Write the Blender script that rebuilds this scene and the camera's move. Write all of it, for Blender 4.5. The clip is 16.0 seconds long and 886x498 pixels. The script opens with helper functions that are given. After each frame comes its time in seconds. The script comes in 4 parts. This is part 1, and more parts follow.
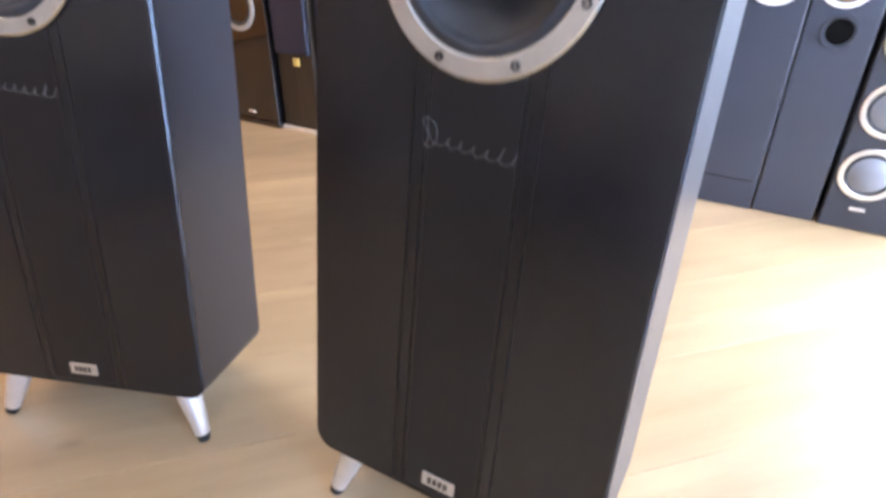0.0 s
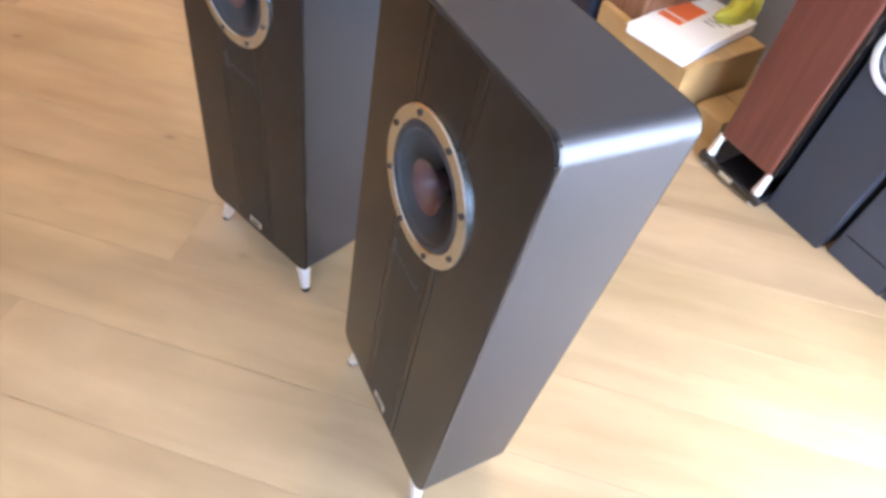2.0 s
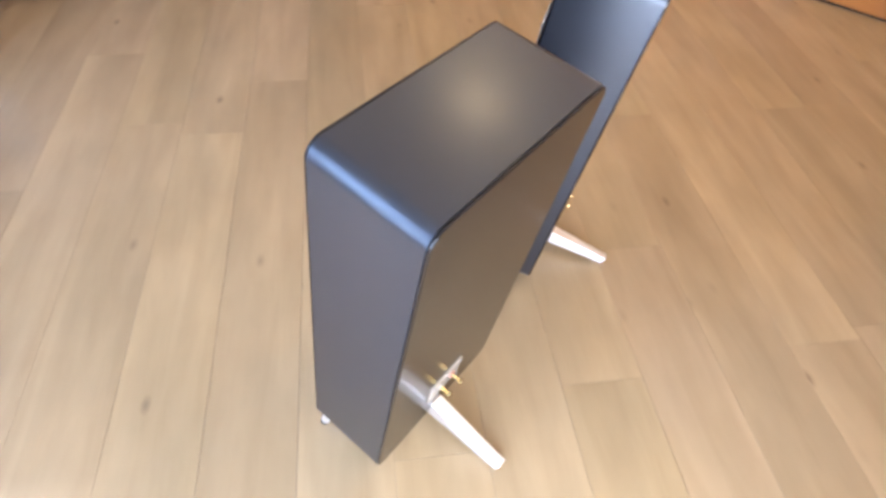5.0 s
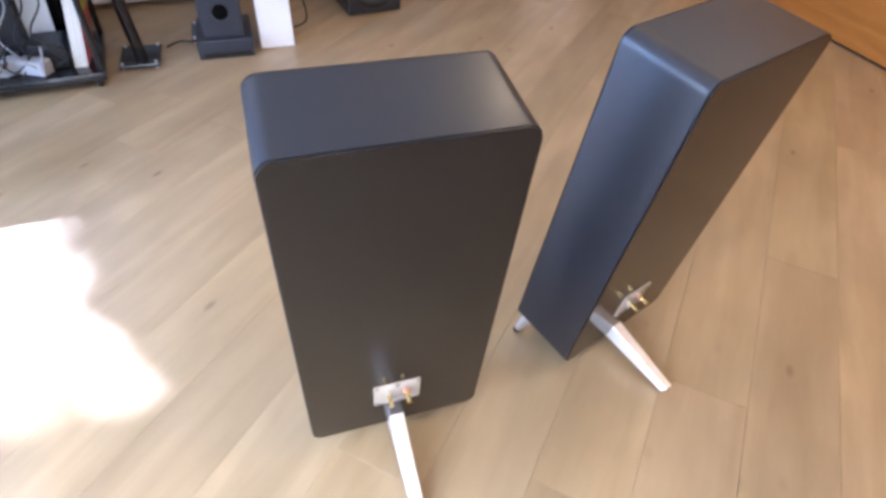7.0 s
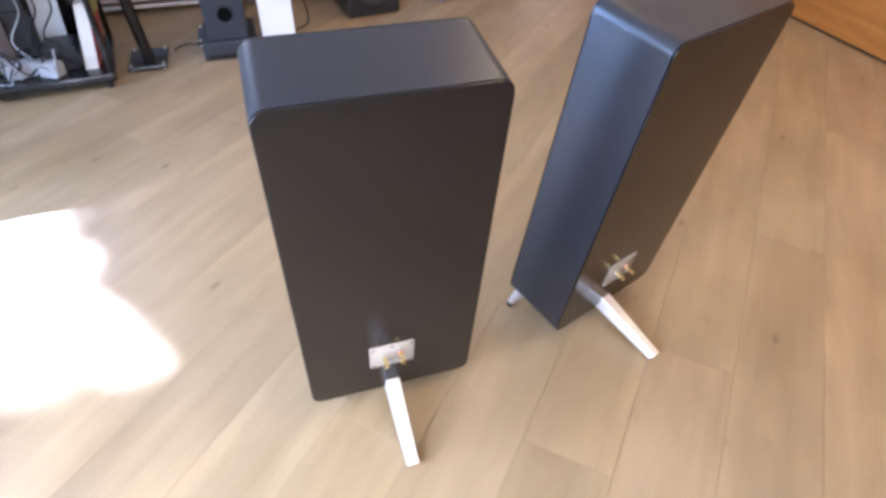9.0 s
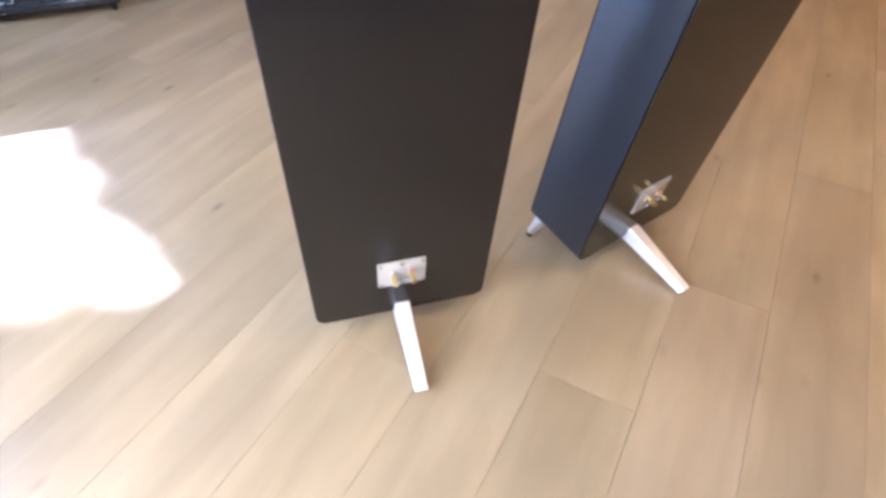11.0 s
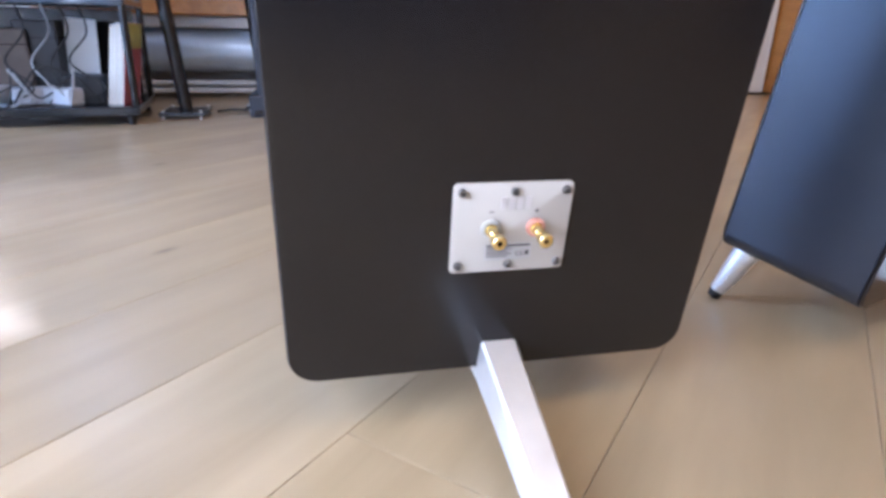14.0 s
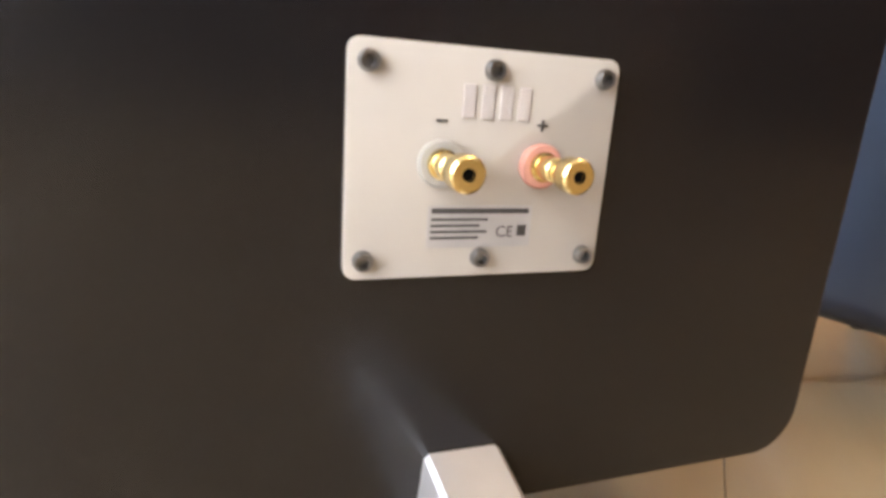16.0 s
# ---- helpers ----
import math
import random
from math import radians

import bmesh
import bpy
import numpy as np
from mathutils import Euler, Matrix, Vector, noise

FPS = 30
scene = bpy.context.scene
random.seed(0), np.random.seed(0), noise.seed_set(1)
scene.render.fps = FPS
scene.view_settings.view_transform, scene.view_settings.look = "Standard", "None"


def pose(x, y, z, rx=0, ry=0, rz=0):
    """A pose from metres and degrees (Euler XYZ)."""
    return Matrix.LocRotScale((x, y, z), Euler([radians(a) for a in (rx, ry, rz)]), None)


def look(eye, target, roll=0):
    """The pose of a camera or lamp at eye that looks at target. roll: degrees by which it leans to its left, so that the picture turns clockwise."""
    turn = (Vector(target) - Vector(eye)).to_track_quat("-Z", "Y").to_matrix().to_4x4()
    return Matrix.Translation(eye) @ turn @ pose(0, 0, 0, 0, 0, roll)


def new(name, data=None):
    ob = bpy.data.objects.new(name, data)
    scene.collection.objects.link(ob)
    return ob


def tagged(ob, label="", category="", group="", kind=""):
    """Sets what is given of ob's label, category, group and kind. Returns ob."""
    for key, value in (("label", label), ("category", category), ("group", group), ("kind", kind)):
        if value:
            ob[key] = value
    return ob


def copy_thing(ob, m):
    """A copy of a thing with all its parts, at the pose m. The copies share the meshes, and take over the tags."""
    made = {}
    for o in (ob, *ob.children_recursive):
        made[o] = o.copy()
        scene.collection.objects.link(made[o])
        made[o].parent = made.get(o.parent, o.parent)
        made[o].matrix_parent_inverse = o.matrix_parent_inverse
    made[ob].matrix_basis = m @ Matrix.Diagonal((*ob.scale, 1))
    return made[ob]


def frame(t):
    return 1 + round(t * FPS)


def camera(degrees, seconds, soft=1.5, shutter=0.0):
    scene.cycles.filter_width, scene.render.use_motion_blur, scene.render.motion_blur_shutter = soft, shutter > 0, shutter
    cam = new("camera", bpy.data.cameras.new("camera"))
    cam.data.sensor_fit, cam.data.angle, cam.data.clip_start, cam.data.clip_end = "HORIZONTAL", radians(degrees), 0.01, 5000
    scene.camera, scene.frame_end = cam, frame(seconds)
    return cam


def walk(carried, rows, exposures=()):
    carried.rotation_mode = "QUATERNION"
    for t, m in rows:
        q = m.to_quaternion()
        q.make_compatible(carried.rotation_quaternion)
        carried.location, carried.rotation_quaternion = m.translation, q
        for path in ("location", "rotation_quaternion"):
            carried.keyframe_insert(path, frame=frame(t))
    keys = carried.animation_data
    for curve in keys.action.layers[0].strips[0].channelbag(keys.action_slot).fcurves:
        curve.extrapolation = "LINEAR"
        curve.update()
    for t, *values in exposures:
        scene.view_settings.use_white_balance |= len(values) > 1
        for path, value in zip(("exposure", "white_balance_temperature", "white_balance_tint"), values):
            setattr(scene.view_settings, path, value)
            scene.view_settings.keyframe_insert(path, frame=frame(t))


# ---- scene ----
# ---------------------------------------------------------------- camera
cam = camera(74.14, 16.0, soft=3.3, shutter=0.4)
walk(cam, [
    (0.0, pose(0.2323, -0.4001, 0.6851, 60.78, -0.49, 29.79)),
    (0.5, pose(0.2675, -0.3751, 0.8767, 54.95, -2.32, 34.34)),
    (1.0, pose(0.3142, -0.3191, 1.0047, 46.34, -2.49, 39.26)),
    (1.5, pose(0.3750, -0.2346, 1.1033, 43.49, -3.10, 51.93)),
    (2.0, pose(0.4597, -0.1591, 1.1937, 38.69, -3.19, 62.99)),
    (2.5, pose(0.4956, -0.1107, 1.2568, 37.51, -1.52, 69.34)),
    (3.0, pose(0.4987, -0.0161, 1.2649, 35.99, -2.75, 77.09)),
    (3.5, pose(0.5428, 0.1007, 1.2590, 38.24, -1.32, 85.80)),
    (4.0, pose(0.5734, 0.2512, 1.2758, 37.94, -2.47, 99.84)),
    (4.2, pose(0.5754, 0.3063, 1.2788, 38.26, -2.42, 105.22)),
    (6.3, pose(0.2059, 0.8005, 1.2484, 45.28, -2.16, 158.42)),
    (6.5, pose(0.1785, 0.8277, 1.2426, 46.05, -1.71, 160.26)),
    (7.0, pose(0.1559, 0.8836, 1.2340, 47.60, -2.13, 162.61)),
    (7.5, pose(0.1454, 0.9314, 1.2257, 48.48, -1.85, 162.53)),
    (8.0, pose(0.1441, 0.9710, 1.2241, 49.57, -1.67, 161.70)),
    (8.5, pose(0.1513, 0.9919, 1.2228, 49.68, -1.68, 162.44)),
    (9.0, pose(0.1521, 0.9973, 1.2097, 48.62, -0.96, 162.64)),
    (9.5, pose(0.1562, 1.0032, 1.1874, 46.59, -1.16, 162.82)),
    (10.0, pose(0.1601, 1.0014, 1.1585, 44.71, -0.53, 162.95)),
    (10.2, pose(0.1603, 1.0030, 1.1516, 44.47, -0.61, 163.16)),
    (12.5, pose(0.1254, 0.8674, 0.6763, 53.53, -1.76, 167.77)),
    (13.0, pose(0.1330, 0.7858, 0.5334, 59.09, -1.22, 168.84)),
    (13.5, pose(0.1436, 0.7071, 0.4236, 65.08, -1.78, 169.41)),
    (14.0, pose(0.1513, 0.6309, 0.3424, 69.79, -1.16, 168.02)),
    (14.5, pose(0.1373, 0.5583, 0.2969, 73.31, -1.82, 164.41)),
    (15.0, pose(0.1247, 0.4909, 0.2614, 77.57, -1.45, 162.71)),
    (15.5, pose(0.1009, 0.4363, 0.2267, 79.19, -1.51, 161.34)),
    (16.0, pose(0.0845, 0.3926, 0.1935, 82.69, -1.13, 160.49)),
], exposures=[(0.0, 2.04, 6050, 22), (1.5, 1.92, 6150, 21), (4.2, 1.72, 6400, 20), (6.3, 1.60, 6050, 22), (10.2, 1.62, 5950, 22), (12.5, 1.44, 5700, 22), (14.0, 1.44, 5600, 22), (14.6, 1.43, 5750, 21), (15.5, 1.42, 6750, 20), (16.0, 1.40, 7100, 19)])

# ---------------------------------------------------------------- light
world = bpy.data.worlds.new("daylight")
scene.world = world
world.use_nodes = True
wn = world.node_tree
sky = wn.nodes.new("ShaderNodeTexSky")
sky.sky_type, sky.sun_disc = "NISHITA", False
sky.sun_elevation, sky.sun_rotation = radians(38), radians(162.5)
wn.links.new(sky.outputs[0], wn.nodes["Background"].inputs[0])
wn.nodes["Background"].inputs[1].default_value = 0.05

X0, X1, Y0, Y1, ZC = -2.86, 2.40, -3.05, 1.80, 2.90   # inner faces of the room
ADDED_BAY = 1.18   # inner face of an unseen bay wall, added to brighten the north-east floor


def area_lamp(name, m, w, h, watts, colour):
    data = bpy.data.lights.new(name, "AREA")
    data.shape, data.size, data.size_y, data.energy, data.color = "RECTANGLE", w, h, watts, colour
    ob = new(name, data)
    ob.matrix_world = m
    return ob


# sun through the south window, broken by a tree
sun_data = bpy.data.lights.new("sun", "SUN")
sun_data.energy, sun_data.angle, sun_data.color = 5.0, radians(0.9), (1.0, 0.97, 0.94)
sun = new("sun", sun_data)
sun.matrix_world = look((0.30, -0.95, 0.783), (0.0, 0.0, 0.0))
# daylight by the shop window, east; the bay and north lamps are added fill
area_lamp("daylight_east", look((X1 - 0.01, -0.74, 1.27), (0.0, -0.55, 0.80)), 0.60, 2.40, 26, (0.42, 0.66, 1.0))
area_lamp("fill_bay", look((ADDED_BAY - 0.01, 1.11, 0.86), (0.0, 1.11, 0.70)), 1.15, 1.45, 30, (0.74, 0.87, 1.0))
# fill from the north, added to brighten the backs and legs
area_lamp("fill_north", look((0.90, Y1 + 0.02, 1.55), (0.85, 0.5, 1.2)), 0.34, 2.0, 3, (1.0, 0.97, 0.92))
# sky beyond the south window and its tree
area_lamp("daylight_south", look((2.9, Y0 - 1.70, 2.3), (2.9, 0.0, 2.3)), 3.6, 3.4, 130, (0.60, 0.78, 1.0))
# warm downlights in the ceiling
DOWNLIGHTS = [(-1.78, 1.00), (-0.95, 0.92), (0.10, 0.85), (-1.60, -1.90), (-2.10, -0.60)]
for sx, sy in DOWNLIGHTS:
    lamp = area_lamp("downlight_lamp", look((sx, sy, ZC - 0.016), (sx, sy - 0.0001, 0)), 0.36, 0.36, 3.9, (1.0, 0.74, 0.38))
    lamp.data.shape = "DISK"

# ---------------------------------------------------------------- materials


def material(name, colour, rough=0.5, metal=0.0, spec=0.5, coat=0.0, coat_rough=0.05, noise_scale=0.0, vary=0.0,
             bump=0.0, bump_scale=200.0, rough_vary=0.0, per_object=0.0):
    """A plain surface with cloudy variation of tone and gloss and a fine relief."""
    mat = bpy.data.materials.new(name)
    mat.use_nodes = True
    n, l = mat.node_tree.nodes, mat.node_tree.links
    b = n["Principled BSDF"]
    b.inputs["Base Color"].default_value = (*colour, 1)
    b.inputs["Roughness"].default_value = rough
    b.inputs["Metallic"].default_value = metal
    b.inputs["Specular IOR Level"].default_value = spec
    b.inputs["Coat Weight"].default_value = coat
    b.inputs["Coat Roughness"].default_value = coat_rough
    co = n.new("ShaderNodeTexCoord")
    if noise_scale:
        t = n.new("ShaderNodeTexNoise")
        t.inputs["Scale"].default_value, t.inputs["Detail"].default_value = noise_scale, 6
        l.new(co.outputs["Object"], t.inputs["Vector"])
        ramp = n.new("ShaderNodeMapRange")
        ramp.inputs["From Min"].default_value, ramp.inputs["From Max"].default_value = 0.3, 0.7
        ramp.inputs["To Min"].default_value, ramp.inputs["To Max"].default_value = 1 - vary, 1 + vary
        l.new(t.outputs["Fac"], ramp.inputs["Value"])
        mul = n.new("ShaderNodeVectorMath")
        mul.operation = "SCALE"
        mul.inputs[0].default_value = colour
        l.new(ramp.outputs[0], mul.inputs["Scale"])
        l.new(mul.outputs[0], b.inputs["Base Color"])
        if rough_vary:
            rr = n.new("ShaderNodeMapRange")
            rr.inputs["From Min"].default_value, rr.inputs["From Max"].default_value = 0.3, 0.7
            rr.inputs["To Min"].default_value, rr.inputs["To Max"].default_value = rough - rough_vary, rough + rough_vary
            l.new(t.outputs["Fac"], rr.inputs["Value"])
            l.new(rr.outputs[0], b.inputs["Roughness"])
    if bump:
        t2 = n.new("ShaderNodeTexNoise")
        t2.inputs["Scale"].default_value, t2.inputs["Detail"].default_value = bump_scale, 4
        l.new(co.outputs["Object"], t2.inputs["Vector"])
        bp = n.new("ShaderNodeBump")
        bp.inputs["Strength"].default_value, bp.inputs["Distance"].default_value = bump, 0.002
        l.new(t2.outputs["Fac"], bp.inputs["Height"])
        l.new(bp.outputs[0], b.inputs["Normal"])
    return mat


def wood(name, dark, light, rough, axis=0, stretch=14.0, scale=3.0, coat=0.0, coat_rough=0.1, knots=False, board_vary=0.12, fine_mix=0.22, spread=(0.30, 0.68)):
    """Long-grained wood: streaks along one axis, pores, per-piece tone, and knots where asked."""
    mat = bpy.data.materials.new(name)
    mat.use_nodes = True
    n, l = mat.node_tree.nodes, mat.node_tree.links
    b = n["Principled BSDF"]
    co, info = n.new("ShaderNodeTexCoord"), n.new("ShaderNodeObjectInfo")
    off = n.new("ShaderNodeVectorMath")
    off.operation = "MULTIPLY_ADD"
    l.new(info.outputs["Random"], off.inputs[0])
    off.inputs[1].default_value = (37.0, 61.0, 11.0)
    l.new(co.outputs["Object"], off.inputs[2])
    sc = n.new("ShaderNodeVectorMath")
    sc.operation = "MULTIPLY"
    l.new(off.outputs[0], sc.inputs[0])
    v = [stretch] * 3
    v[axis] = 1.0
    sc.inputs[1].default_value = v
    big = n.new("ShaderNodeTexNoise")
    big.inputs["Scale"].default_value, big.inputs["Detail"].default_value, big.inputs["Distortion"].default_value = scale, 7, 0.6
    l.new(sc.outputs[0], big.inputs["Vector"])
    fine = n.new("ShaderNodeTexNoise")
    fine.inputs["Scale"].default_value, fine.inputs["Detail"].default_value = scale * 9, 5
    l.new(sc.outputs[0], fine.inputs["Vector"])
    mixf = n.new("ShaderNodeMix")
    mixf.inputs[0].default_value = fine_mix
    l.new(big.outputs["Fac"], mixf.inputs[2])
    l.new(fine.outputs["Fac"], mixf.inputs[3])
    ramp = n.new("ShaderNodeValToRGB")
    ramp.color_ramp.elements[0].position, ramp.color_ramp.elements[0].color = spread[0], (*dark, 1)
    ramp.color_ramp.elements[1].position, ramp.color_ramp.elements[1].color = spread[1], (*light, 1)
    l.new(mixf.outputs[0], ramp.inputs[0])
    tone = n.new("ShaderNodeMapRange")
    tone.inputs["To Min"].default_value, tone.inputs["To Max"].default_value = 1 - board_vary, 1 + board_vary
    l.new(info.outputs["Random"], tone.inputs["Value"])
    mul = n.new("ShaderNodeVectorMath")
    mul.operation = "SCALE"
    l.new(ramp.outputs[0], mul.inputs[0])
    l.new(tone.outputs[0], mul.inputs["Scale"])
    colour = mul.outputs[0]
    if knots:
        # cloudy blotches, the board's own tone, and a few small knots with a darker heart
        cloud = n.new("ShaderNodeTexNoise")
        cloud.inputs["Scale"].default_value, cloud.inputs["Detail"].default_value = 5.5, 3
        cs = n.new("ShaderNodeVectorMath")
        cs.operation = "MULTIPLY"
        cs.inputs[1].default_value = (0.45, 1.0, 1.0)
        l.new(off.outputs[0], cs.inputs[0])
        l.new(cs.outputs[0], cloud.inputs["Vector"])
        cm = n.new("ShaderNodeMapRange")
        cm.inputs["From Min"].default_value, cm.inputs["From Max"].default_value = 0.32, 0.66
        cm.inputs["To Min"].default_value, cm.inputs["To Max"].default_value = 0.87, 1.08
        l.new(cloud.outputs["Fac"], cm.inputs["Value"])
        blot = n.new("ShaderNodeVectorMath")
        blot.operation = "SCALE"
        l.new(colour, blot.inputs[0])
        l.new(cm.outputs[0], blot.inputs["Scale"])
        own = n.new("ShaderNodeVectorMath")
        own.operation = "MULTIPLY"
        l.new(blot.outputs[0], own.inputs[0])
        l.new(info.outputs["Color"], own.inputs[1])
        colour = own.outputs[0]
        ks = n.new("ShaderNodeVectorMath")
        ks.operation = "MULTIPLY"
        l.new(off.outputs[0], ks.inputs[0])
        ks.inputs[1].default_value = (1.6, 3.3, 1.0)
        vor = n.new("ShaderNodeTexVoronoi")
        vor.voronoi_dimensions = "2D"
        vor.inputs["Scale"].default_value = 1.0
        l.new(ks.outputs[0], vor.inputs["Vector"])
        kr = n.new("ShaderNodeMapRange")
        kr.inputs["From Min"].default_value, kr.inputs["From Max"].default_value = 0.008, 0.046
        kr.inputs["To Min"].default_value, kr.inputs["To Max"].default_value = 0.75, 0.0
        l.new(vor.outputs["Distance"], kr.inputs["Value"])
        thin = n.new("ShaderNodeMath")
        thin.operation = "MULTIPLY"
        l.new(kr.outputs[0], thin.inputs[0])
        sep = n.new("ShaderNodeSeparateColor")
        l.new(vor.outputs["Color"], sep.inputs[0])
        l.new(sep.outputs[0], thin.inputs[1])
        km = n.new("ShaderNodeMix")
        km.data_type = "RGBA"
        l.new(thin.outputs[0], km.inputs[0])
        l.new(colour, km.inputs[6])
        km.inputs[7].default_value = (dark[0] * 0.33, dark[1] * 0.30, dark[2] * 0.30, 1)
        colour = km.outputs[2]
    l.new(colour, b.inputs["Base Color"])
    rr = n.new("ShaderNodeMapRange")
    rr.inputs["To Min"].default_value, rr.inputs["To Max"].default_value = rough - 0.06, rough + 0.08
    l.new(fine.outputs["Fac"], rr.inputs["Value"])
    l.new(rr.outputs[0], b.inputs["Roughness"])
    b.inputs["Coat Weight"].default_value, b.inputs["Coat Roughness"].default_value = coat, coat_rough
    bp = n.new("ShaderNodeBump")
    bp.inputs["Strength"].default_value, bp.inputs["Distance"].default_value = 0.10, 0.001
    l.new(fine.outputs["Fac"], bp.inputs["Height"])
    l.new(bp.outputs[0], b.inputs["Normal"])
    return mat


